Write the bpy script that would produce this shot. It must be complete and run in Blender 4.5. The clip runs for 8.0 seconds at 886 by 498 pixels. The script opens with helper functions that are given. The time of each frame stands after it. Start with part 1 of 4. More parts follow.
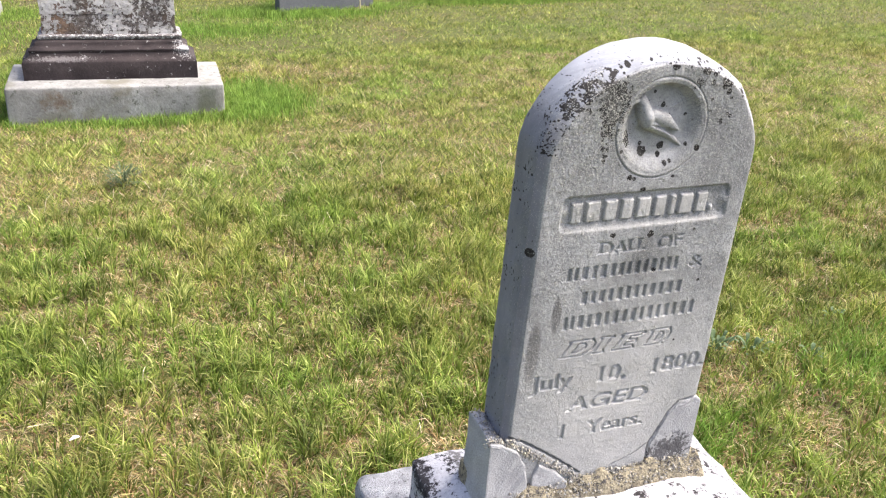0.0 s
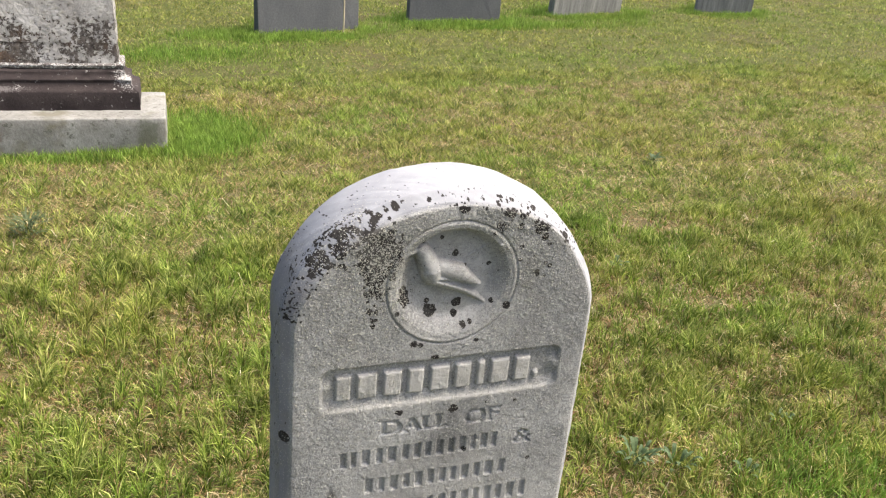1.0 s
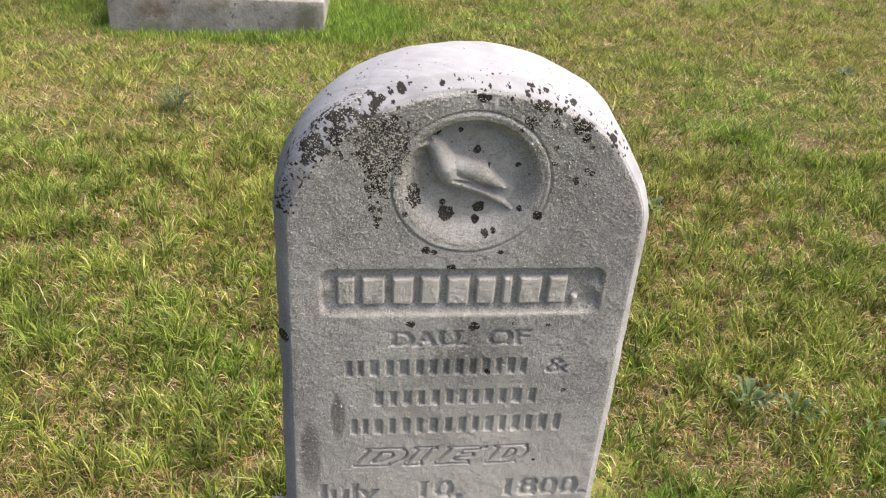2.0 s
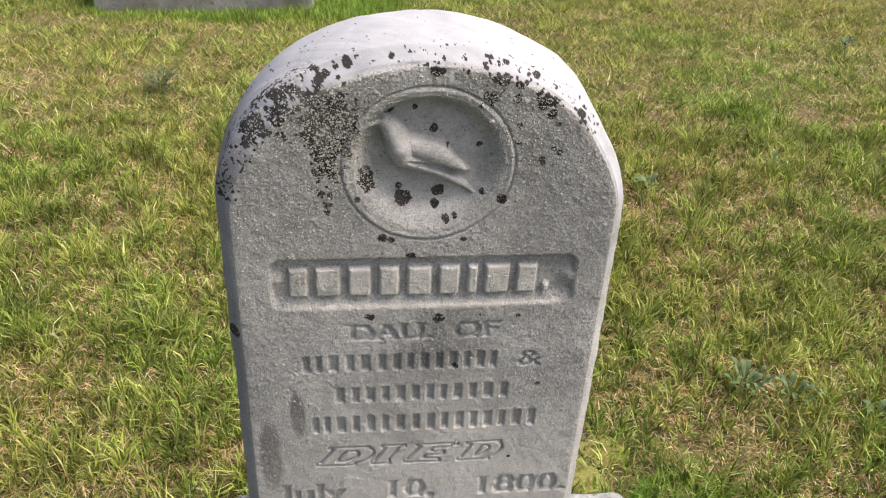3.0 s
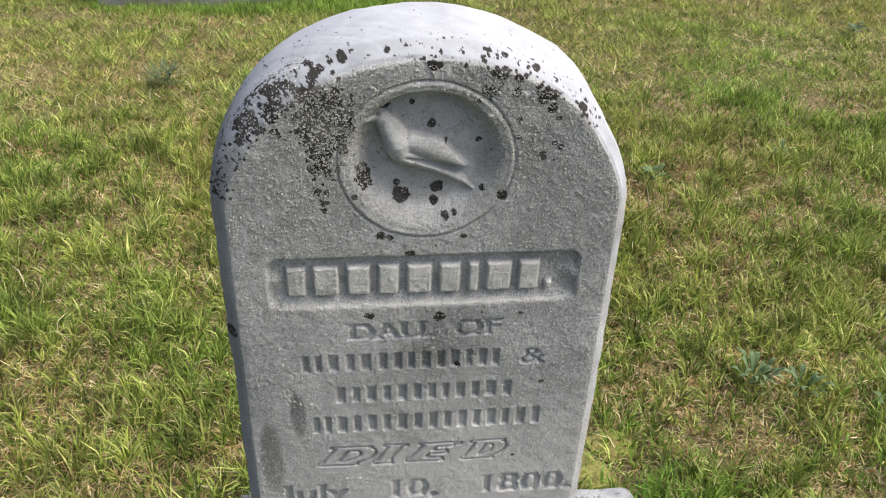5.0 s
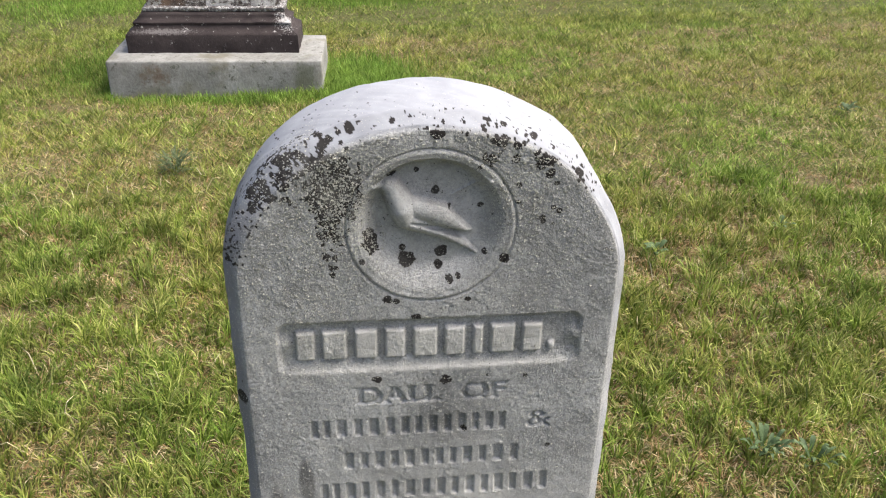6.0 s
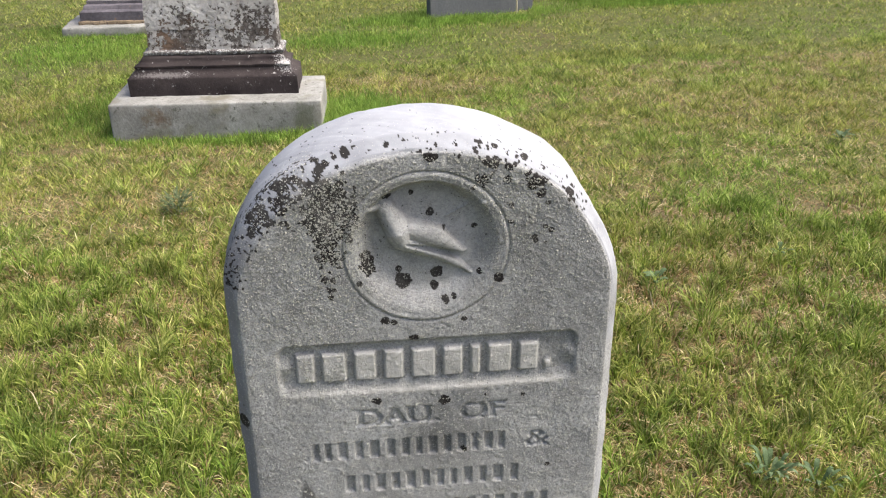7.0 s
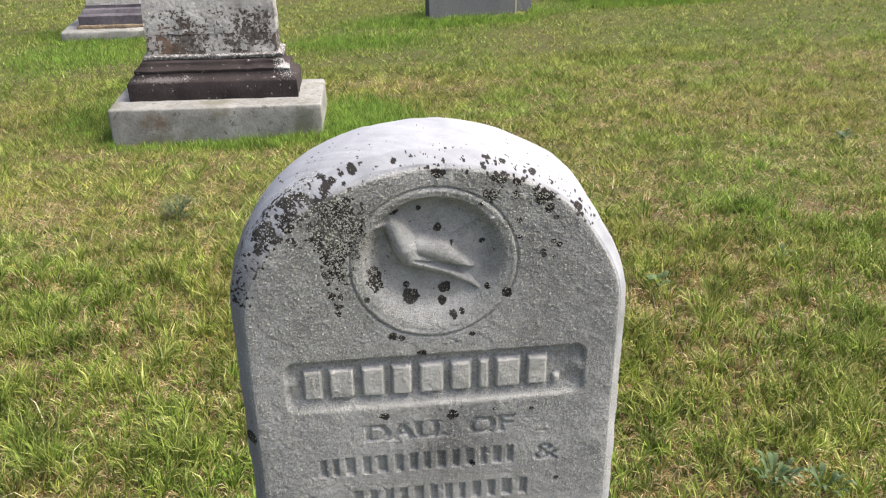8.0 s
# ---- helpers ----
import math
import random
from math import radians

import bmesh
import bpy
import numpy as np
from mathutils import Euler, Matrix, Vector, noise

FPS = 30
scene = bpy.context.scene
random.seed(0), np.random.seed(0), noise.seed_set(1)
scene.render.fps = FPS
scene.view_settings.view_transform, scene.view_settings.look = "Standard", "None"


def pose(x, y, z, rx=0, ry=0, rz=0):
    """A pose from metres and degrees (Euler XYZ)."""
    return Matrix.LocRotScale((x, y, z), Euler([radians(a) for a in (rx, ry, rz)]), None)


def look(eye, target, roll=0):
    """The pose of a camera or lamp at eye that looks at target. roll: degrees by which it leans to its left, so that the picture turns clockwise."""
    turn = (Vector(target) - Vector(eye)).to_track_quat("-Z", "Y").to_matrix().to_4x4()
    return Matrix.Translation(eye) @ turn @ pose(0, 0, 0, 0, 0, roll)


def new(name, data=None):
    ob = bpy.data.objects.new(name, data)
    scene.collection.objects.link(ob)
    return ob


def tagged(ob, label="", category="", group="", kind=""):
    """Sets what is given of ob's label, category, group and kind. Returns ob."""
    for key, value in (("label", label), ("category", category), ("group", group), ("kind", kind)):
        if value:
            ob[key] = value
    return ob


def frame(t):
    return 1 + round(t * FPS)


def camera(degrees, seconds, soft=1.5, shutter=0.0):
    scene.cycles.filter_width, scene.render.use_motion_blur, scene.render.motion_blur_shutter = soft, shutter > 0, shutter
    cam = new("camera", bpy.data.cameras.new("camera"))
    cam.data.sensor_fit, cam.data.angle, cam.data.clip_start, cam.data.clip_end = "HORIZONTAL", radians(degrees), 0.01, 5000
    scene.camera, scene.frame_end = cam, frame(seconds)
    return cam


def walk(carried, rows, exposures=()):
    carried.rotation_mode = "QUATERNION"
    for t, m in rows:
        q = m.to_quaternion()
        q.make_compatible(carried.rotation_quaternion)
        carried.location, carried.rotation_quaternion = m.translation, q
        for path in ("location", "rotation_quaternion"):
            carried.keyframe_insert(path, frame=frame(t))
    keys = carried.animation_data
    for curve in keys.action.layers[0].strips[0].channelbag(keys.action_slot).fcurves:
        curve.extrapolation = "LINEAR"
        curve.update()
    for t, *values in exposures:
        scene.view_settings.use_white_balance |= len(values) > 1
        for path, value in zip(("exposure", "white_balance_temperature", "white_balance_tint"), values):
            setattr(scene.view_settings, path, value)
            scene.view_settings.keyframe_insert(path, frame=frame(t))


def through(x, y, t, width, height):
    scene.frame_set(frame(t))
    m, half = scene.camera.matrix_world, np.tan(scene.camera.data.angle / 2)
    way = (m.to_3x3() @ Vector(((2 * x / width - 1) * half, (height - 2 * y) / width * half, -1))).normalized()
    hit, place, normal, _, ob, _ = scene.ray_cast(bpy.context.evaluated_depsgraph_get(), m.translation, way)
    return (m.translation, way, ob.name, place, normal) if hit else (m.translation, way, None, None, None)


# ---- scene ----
cam = camera(54.2, 8.0, soft=1.15)
PATH = [
    (0, (0.03, 0.003, 1.28), (0.706, 1.651, 0.37), 4.6),
    (0.2, (0.108, 0.067, 1.294), (0.822, 1.708, 0.3985), 5.7),
    (0.5, (0.236, 0.163, 1.338), (0.943, 1.807, 0.446), 5.5),
    (0.7, (0.311, 0.197, 1.337), (1.021, 1.859, 0.4785), 6.1),
    (1, (0.44, 0.217, 1.345), (1.075, 1.891, 0.453), 5.5),
    (1.2, (0.52, 0.225, 1.331), (1.026, 1.915, 0.389), 5.8),
    (1.5, (0.588, 0.227, 1.32), (0.895, 1.914, 0.29), 5.0),
    (1.7, (0.605, 0.247, 1.308), (0.855, 1.918, 0.238), 4.9),
    (2.8, (0.661, 0.339, 1.274), (0.884, 1.954, 0.116), 3.4),
    (3, (0.67, 0.336, 1.268), (0.891, 1.954, 0.113), 3.3),
    (3.5, (0.685, 0.349, 1.258), (0.893, 1.945, 0.071), 3.1),
    (4, (0.682, 0.353, 1.256), (0.881, 1.932, 0.045), 2.9),
    (4.5, (0.684, 0.354, 1.261), (0.88, 1.94, 0.059), 2.6),
    (4.7, (0.682, 0.355, 1.265), (0.884, 1.945, 0.069), 2.5),
    (5.8, (0.677, 0.324, 1.26), (0.871, 2.019, 0.215), 1.7),
    (6, (0.677, 0.319, 1.262), (0.872, 2.035, 0.254), 1.2),
    (6.5, (0.673, 0.301, 1.26), (0.867, 2.05, 0.31), 0.4),
    (7, (0.681, 0.296, 1.257), (0.874, 2.055, 0.326), -0.1),
    (7.5, (0.676, 0.296, 1.262), (0.872, 2.057, 0.335), -0.5),
    (8, (0.675, 0.307, 1.267), (0.869, 2.066, 0.336), -0.5),
]
EXPOSURES = [(0.0, 1.53, 6250, 11.5), (0.5, 1.36, 6420, 11), (1.0, 1.18, 6660, 8), (1.5, 1.05, 6700, 11), (3.5, 0.98, 6680, 10.5),
             (4.5, 0.90, 6250, 7), (7.0, 1.02, 6380, 8.3), (8.0, 1.02, 6380, 8.3)]
walk(cam, [(t, look(eye, target, roll)) for t, eye, target, roll in PATH], EXPOSURES)

# ---- light: a bright, thinly overcast day ----
SUN_FROM = Vector((0.52, -0.10, 0.83)).normalized()
world = bpy.data.worlds.new("overcast_sky")
scene.world = world
world.use_nodes = True
sky = world.node_tree.nodes.new("ShaderNodeTexSky")
sky.sky_type, sky.sun_disc = "NISHITA", False
sky.sun_elevation = math.asin(SUN_FROM.z)
sky.sun_rotation = math.atan2(SUN_FROM.x, SUN_FROM.y)
sky.air_density, sky.dust_density, sky.ozone_density = 0.7, 6.0, 0.3
background = world.node_tree.nodes["Background"]
background.inputs["Strength"].default_value = 0.13
world.node_tree.links.new(sky.outputs["Color"], background.inputs["Color"])
sun = new("sun", bpy.data.lights.new("sun", "SUN"))
sun.data.energy, sun.data.angle, sun.data.color = 2.3, radians(30), (1.0, 0.93, 0.82)
sun.matrix_world = look(SUN_FROM * 30, (0, 0, 0))


# ---- small helpers ----
def slope(x, y):
    """The lawn's height: it falls gently away from the path of the camera."""
    dip = 0.032 * np.exp(-((x - 0.05) / 1.3) ** 2 - ((y - 4.45) / 0.75) ** 2)
    return 0.062 + 0.0189 * np.clip(x, -8, 12) - 0.0516 * np.clip(y, -6, 14) - dip


def vnoise(x, y, seed=0):
    """Smooth value noise in the plane, 0 to 1."""
    table = np.random.RandomState(seed).rand(256, 256)
    x, y = np.asarray(x, float), np.asarray(y, float)
    i, j = np.floor(x).astype(int), np.floor(y).astype(int)
    f, g = x - i, y - j
    f, g = f * f * (3 - 2 * f), g * g * (3 - 2 * g)
    i0, i1, j0, j1 = i & 255, (i + 1) & 255, j & 255, (j + 1) & 255
    return (table[i0, j0] * (1 - f) + table[i1, j0] * f) * (1 - g) + (table[i0, j1] * (1 - f) + table[i1, j1] * f) * g


def fractal(x, y, seed=0, octaves=4):
    total, size = 0.0, 0.0
    for k in range(octaves):
        total = total + vnoise(x * 2 ** k + 17 * k, y * 2 ** k + 5 * k, seed + k) * 0.55 ** k
        size += 0.55 ** k
    return total / size


def fast_mesh(name, verts, quads=None, tris=None, smooth=True):
    """A mesh from arrays of corners, four-sided and three-sided faces."""
    quads = np.zeros((0, 4), int) if quads is None else np.asarray(quads, int)
    tris = np.zeros((0, 3), int) if tris is None else np.asarray(tris, int)
    me = bpy.data.meshes.new(name)
    me.vertices.add(len(verts))
    me.vertices.foreach_set("co", np.asarray(verts, np.float32).ravel())
    me.loops.add(quads.size + tris.size)
    me.loops.foreach_set("vertex_index", np.concatenate([quads.ravel(), tris.ravel()]).astype(np.int32))
    me.polygons.add(len(quads) + len(tris))
    starts = np.concatenate([np.arange(len(quads)) * 4, quads.size + np.arange(len(tris)) * 3])
    me.polygons.foreach_set("loop_start", starts.astype(np.int32))
    me.polygons.foreach_set("use_smooth", np.full(len(quads) + len(tris), smooth))
    me.update(calc_edges=True)
    return me


def part(name, bm, material, parent, label="", smooth=False):
    me = bpy.data.meshes.new(name)
    bm.normal_update()
    bm.to_mesh(me)
    bm.free()
    for p in me.polygons:
        p.use_smooth = smooth
    if smooth:
        me.set_sharp_from_angle(angle=radians(38))
    me.materials.append(material)
    ob = new(name, me)
    ob.parent = parent
    return tagged(ob, label)


def thing(name, at, label, category, group="", kind=""):
    ob = new(name)
    ob.matrix_world = at if isinstance(at, Matrix) else Matrix.Translation(at)
    return tagged(ob, label, category, group, kind)


def rough_block(x0, x1, y0, y1, z0, z1, step=0.03, bevel=0.012, wear=0.003, seed=1, top=None):
    """A block of stone with softened, worn edges and a slightly uneven surface. top(x, y) may add height to its upper face."""
    def ticks(a, b):
        n = max(2, int(round((b - a - 2 * bevel) / step)))
        inner = list(np.linspace(a + bevel, b - bevel, n + 1))
        return [a, a + 0.3 * bevel] + inner + [b - 0.3 * bevel, b]
    tx, ty, tz = ticks(x0, x1), ticks(y0, y1), ticks(z0, z1)
    bm, made = bmesh.new(), {}
    lo, hi = Vector((x0 + bevel, y0 + bevel, z0 + bevel)), Vector((x1 - bevel, y1 - bevel, z1 - bevel))

    def v(x, y, z):
        key = (round(x, 5), round(y, 5), round(z, 5))
        if key not in made:
            p = Vector((x, y, z))
            core = Vector([min(max(p[k], lo[k]), hi[k]) for k in range(3)])
            away = p - core
            if away.length > 1e-6:
                p = core + away.normalized() * bevel
            n = noise.noise_vector(p * 14 + Vector((seed, seed, 0))) * wear + noise.noise_vector(p * 45 + Vector((0, seed, 0))) * wear * 0.5
            p = p + n
            if top and z > z1 - bevel * 0.5:
                p.z += top(x, y)
            made[key] = bm.verts.new(p)
        return made[key]

    for ts, us, make in ((tx, ty, lambda a, b, c: (a, b, c)), (tx, tz, lambda a, b, c: (a, c, b)), (ty, tz, lambda a, b, c: (c, a, b))):
        for c in ((z0, z1) if us is ty else (y0, y1) if ts is tx else (x0, x1)):
            for i in range(len(ts) - 1):
                for j in range(len(us) - 1):
                    ring = [v(*make(*q, c)) for q in ((ts[i], us[j]), (ts[i + 1], us[j]), (ts[i + 1], us[j + 1]), (ts[i], us[j + 1]))]
                    if len(set(ring)) == 4:
                        try:
                            bm.faces.new(ring)
                        except ValueError:
                            pass
    bmesh.ops.recalc_face_normals(bm, faces=bm.faces)
    return bm


# ---- materials ----
class Nodes:
    """A short way to wire a material's nodes."""

    def __init__(self, name, roughness=0.85):
        self.material = bpy.data.materials.new(name)
        self.material.use_nodes = True
        self.tree = self.material.node_tree
        self.shader = self.tree.nodes["Principled BSDF"]
        self.shader.inputs["Roughness"].default_value = roughness
        self.shader.inputs["Specular IOR Level"].default_value = 0.25
        self.place = self.tree.nodes.new("ShaderNodeTexCoord").outputs["Object"]
        self.position = self.tree.nodes.new("ShaderNodeNewGeometry")

    def link(self, a, b):
        self.tree.links.new(a, b)

    def noise(self, scale, detail=4, rough=0.6, where=None, stretch=None):
        n = self.tree.nodes.new("ShaderNodeTexNoise")
        n.inputs["Scale"].default_value, n.inputs["Detail"].default_value, n.inputs["Roughness"].default_value = scale, detail, rough
        source = where or self.place
        if stretch:
            m = self.tree.nodes.new("ShaderNodeMapping")
            m.inputs["Scale"].default_value = stretch
            self.link(source, m.inputs["Vector"])
            source = m.outputs["Vector"]
        self.link(source, n.inputs["Vector"])
        return n.outputs["Fac"]

    def shift(self, scale):
        """A noise of three channels, to make other patterns ragged."""
        n = self.tree.nodes.new("ShaderNodeTexNoise")
        n.inputs["Scale"].default_value, n.inputs["Detail"].default_value = scale, 2
        self.link(self.place, n.inputs["Vector"])
        return n.outputs["Color"]

    def crumbs(self, scale, where):
        """Distance to scattered crumbs, and a random number for each."""
        n = self.tree.nodes.new("ShaderNodeTexVoronoi")
        n.inputs["Scale"].default_value = scale
        self.link(where, n.inputs["Vector"])
        s = self.tree.nodes.new("ShaderNodeSeparateColor")
        self.link(n.outputs["Color"], s.inputs[0])
        return n.outputs["Distance"], s.outputs[0]

    def blot(self, centre, size, ragged=0.35, grain=40):
        """A stain of its own, ragged shape about a place in the world, 0 to 1."""
        m = self.tree.nodes.new("ShaderNodeMapping")
        m.vector_type = "TEXTURE"
        m.inputs["Location"].default_value, m.inputs["Scale"].default_value = centre, size
        self.link(self.position.outputs["Position"], m.inputs["Vector"])
        v = self.tree.nodes.new("ShaderNodeVectorMath")
        v.operation = "LENGTH"
        self.link(m.outputs["Vector"], v.inputs[0])
        away = self.maths("ADD", v.outputs["Value"], self.maths("MULTIPLY", self.maths("SUBTRACT", self.noise(grain, 5, 0.7), 0.5), ragged * 4))
        return self.ramp(away, (0.55, 1.0), (1.0, 0.0))

    def ramp(self, fac, *stops):
        n = self.tree.nodes.new("ShaderNodeValToRGB")
        e = n.color_ramp.elements
        while len(e) < len(stops):
            e.new(0.5)
        for item, (at, colour) in zip(e, stops):
            item.position = at
            item.color = (*colour, 1) if isinstance(colour, tuple) else (colour, colour, colour, 1)
        self.link(fac, n.inputs["Fac"])
        return n.outputs["Color"]

    def mix(self, fac, a, b, blend="MIX"):
        n = self.tree.nodes.new("ShaderNodeMix")
        n.data_type, n.blend_type = "RGBA", blend
        for socket, value in ((n.inputs[0], fac), (n.inputs[6], a), (n.inputs[7], b)):
            if isinstance(value, (int, float)):
                socket.default_value = value
            elif isinstance(value, tuple):
                socket.default_value = (*value, 1)
            else:
                self.link(value, socket)
        return n.outputs[2]

    def maths(self, how, a, b):
        n = self.tree.nodes.new("ShaderNodeMath")
        n.operation = how
        for socket, value in ((n.inputs[0], a), (n.inputs[1], b)):
            if isinstance(value, (int, float)):
                socket.default_value = value
            else:
                self.link(value, socket)
        return n.outputs[0]

    def mask(self, name):
        n = self.tree.nodes.new("ShaderNodeAttribute")
        n.attribute_name = name
        return n.outputs["Fac"]

    def done(self, colour, height=None, depth=0.002, strength=1.0):
        self.link(colour, self.shader.inputs["Base Color"])
        if height is not None:
            n = self.tree.nodes.new("ShaderNodeBump")
            n.inputs["Distance"].default_value, n.inputs["Strength"].default_value = depth, strength
            self.link(height, n.inputs["Height"])
            self.link(n.outputs["Normal"], self.shader.inputs["Normal"])
        return self.material


def weathered_marble():
    """Grey-crusted marble: clean white where the rain washes the rim, black lichen and pale granules by masks on the mesh."""
    n = Nodes("weathered_marble", 0.8)
    fine, broad = n.noise(400, 5, 0.8), n.noise(14, 5)
    face = n.ramp(broad, (0.28, (0.30, 0.305, 0.31)), (0.72, (0.53, 0.533, 0.535)))
    face = n.mix(n.ramp(fine, (0.40, 0.0), (0.55, 1.0)), n.mix(0.55, face, (0.11, 0.11, 0.11)), face)
    white = n.ramp(n.noise(30, 5), (0.3, (0.29, 0.30, 0.335)), (0.7, (0.385, 0.395, 0.435)))
    colour = n.mix(n.mask("rim"), face, white)
    # shade of the left edge, put into the colour as darker bluish grey
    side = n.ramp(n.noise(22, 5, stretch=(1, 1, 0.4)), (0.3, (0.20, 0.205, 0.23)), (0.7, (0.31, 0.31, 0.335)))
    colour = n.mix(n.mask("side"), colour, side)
    colour = n.mix(n.maths("MULTIPLY", n.mask("dish"), n.ramp(n.noise(24, 4), (0.38, 0.12), (0.62, 0.72))), colour, (0.47, 0.475, 0.485))
    colour = n.mix(n.mask("stain"), colour, (0.07, 0.07, 0.072))
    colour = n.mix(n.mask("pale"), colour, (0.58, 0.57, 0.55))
    colour = n.mix(n.ramp(n.mask("lichen"), (0.22, 0.0), (0.72, 1.0)), colour, (0.022, 0.019, 0.019))
    reach = n.maths("ADD", n.maths("MULTIPLY", n.mask("granule"), 0.27), 0.09)
    colour = n.mix(n.maths("MULTIPLY", n.mask("granule"), n.ramp(n.noise(38, 5, 0.7), (0.44, 0.0), (0.64, 0.75))), colour, (0.17, 0.165, 0.155))
    # crumbs: ragged little flakes, pale and dark, of many sizes
    ragged = n.mix(0.0035, n.place, n.shift(480))
    crumb, size = n.crumbs(540, ragged)
    speck = n.maths("LESS_THAN", crumb, n.maths("MULTIPLY", reach, n.maths("ADD", n.maths("MULTIPLY", size, 1.5), 0.25)))
    calm = n.maths("SUBTRACT", 1.0, n.maths("MULTIPLY", n.mask("dish"), 0.6))
    dots, dot_size = n.crumbs(300, ragged)
    dark_dot = n.maths("LESS_THAN", dots, n.maths("MULTIPLY", n.maths("SUBTRACT", dot_size, 0.55), n.maths("ADD", n.maths("MULTIPLY", n.mask("granule"), 0.75), 0.08)))
    colour = n.mix(n.maths("MULTIPLY", n.maths("MULTIPLY", dark_dot, 0.8), n.maths("SUBTRACT", 1.0, n.mask("rim"))), colour, (0.045, 0.042, 0.04))
    speck = n.maths("MULTIPLY", speck, calm)
    colour = n.mix(n.maths("MULTIPLY", speck, 0.9), colour, (0.58, 0.575, 0.52))
    grain = n.maths("ADD", n.mix(0.4, fine, n.noise(1100, 2)), n.maths("MULTIPLY", speck, 0.5))
    grain = n.mix(n.maths("MULTIPLY", n.mask("rim"), 0.85), grain, (0.5, 0.5, 0.5))
    return n.done(colour, grain, 0.0028, 1.0)


def plain_stone(name, dark, light, scale=9.0, grain=160.0, spot=None, spot_at=0.62, roughness=0.9, depth=0.003, stretch=None, blotch=None, blots=()):
    n = Nodes(name, roughness)
    colour = n.ramp(n.noise(scale, 6, 0.65, stretch=stretch), (0.32, dark), (0.68, light))
    fine = n.noise(grain, 4)
    colour = n.mix(0.35, colour, n.mix(1.0, colour, n.ramp(fine, (0.3, 0.45), (0.7, 1.3)), "MULTIPLY"))
    if blotch:
        size, tone, at = blotch
        colour = n.mix(n.ramp(n.noise(size, 4, 0.6), (at, 0.0), (at + 0.09, 0.85)), colour, tone)
    if spot:
        speck = n.ramp(n.noise(scale * 4.5, 8, 0.75), (spot_at, 0.0), (spot_at + 0.05, 1.0))
        colour = n.mix(speck, colour, spot)
    for centre, size, tone, weight in blots:
        colour = n.mix(n.maths("MULTIPLY", n.blot(centre, size, 0.4 if 0.1 < tone[0] < 0.3 else 1.0, 30 if 0.1 < tone[0] < 0.3 else 130), weight), colour, tone)
    return n.done(colour, fine, depth, 0.7)


def leaf_material(name, stops, patch_scale, patch_colours, through=0.35):
    """Blades and leaves: colour differs from blade to blade and in broad patches; some light passes through."""
    n = Nodes(name, 0.55)
    each = n.ramp(n.position.outputs["Random Per Island"], *stops)
    patch = n.ramp(n.noise(patch_scale, 4, 0.6, where=n.position.outputs["Position"]), *patch_colours)
    fleck = n.ramp(n.noise(patch_scale * 9, 3, 0.6, where=n.position.outputs["Position"]), (0.32, 0.50), (0.68, 1.50))
    colour = n.mix(1.0, n.mix(1.0, each, patch, "MULTIPLY"), fleck, "MULTIPLY")
    n.done(colour)
    glow = n.tree.nodes.new("ShaderNodeBsdfTranslucent")
    n.link(colour, glow.inputs["Color"])
    both = n.tree.nodes.new("ShaderNodeMixShader")
    both.inputs[0].default_value = through
    n.link(n.shader.outputs[0], both.inputs[1])
    n.link(glow.outputs[0], both.inputs[2])
    n.link(both.outputs[0], n.tree.nodes["Material Output"].inputs["Surface"])
    return n.material


def peeling_marble(name, lost):
    """White marble whose crust flakes away: pale flakes with raised edges over a dark, brown-stained ground."""
    n = Nodes(name, 0.9)
    ground_tone = n.ramp(n.noise(60, 6, 0.7), (0.35, (0.045, 0.036, 0.034)), (0.65, (0.20, 0.18, 0.17)))
    ground_tone = n.mix(n.ramp(n.noise(6, 3), (0.52, 0.0), (0.64, 0.9)), ground_tone, (0.12, 0.085, 0.066))
    white = n.ramp(n.noise(9, 6, 0.7), (0.35, (0.36, 0.345, 0.34)), (0.65, (0.62, 0.605, 0.605)))
    broad = n.maths("ADD", n.maths("MULTIPLY", n.noise(7, 3, 0.5), 0.32), n.maths("MULTIPLY", n.noise(62, 7, 0.72), 0.68))
    dark = n.blot((0.22, 4.47, 0.33), (0.11, 0.2, 0.085), 0.4, 25)
    strip = n.blot((-0.18, 4.47, 0.25), (0.045, 0.2, 0.12), 0.3, 30)
    scaled = n.blot((0.05, 4.49, 0.26), (0.60, 0.5, 0.17), 0.25, 20)
    broad = n.maths("SUBTRACT", broad, n.maths("MULTIPLY", scaled, 0.055))
    broad = n.maths("SUBTRACT", broad, n.maths("MULTIPLY", n.maths("ADD", dark, n.maths("MULTIPLY", strip, 0.6)), 0.075))
    ground_tone = n.mix(n.maths("MULTIPLY", strip, 0.8), ground_tone, (0.22, 0.15, 0.11))
    flake = n.ramp(broad, (0.465 + lost, 0.0), (0.49 + lost, 1.0))
    relief = n.maths("ADD", flake, n.maths("MULTIPLY", n.noise(48, 5, 0.65), 1.0))
    return n.done(n.mix(flake, ground_tone, white), relief, 0.016, 1.0)


def rubble_material():
    n = Nodes("cement_rubble", 0.95)
    tone = n.ramp(n.position.outputs["Random Per Island"], (0.0, (0.17, 0.16, 0.15)), (0.45, (0.31, 0.30, 0.28)), (0.75, (0.38, 0.345, 0.26)), (1.0, (0.50, 0.48, 0.44)))
    return n.done(n.mix(1.0, tone, n.ramp(n.noise(300, 3), (0.3, 0.7), (0.7, 1.2)), "MULTIPLY"))


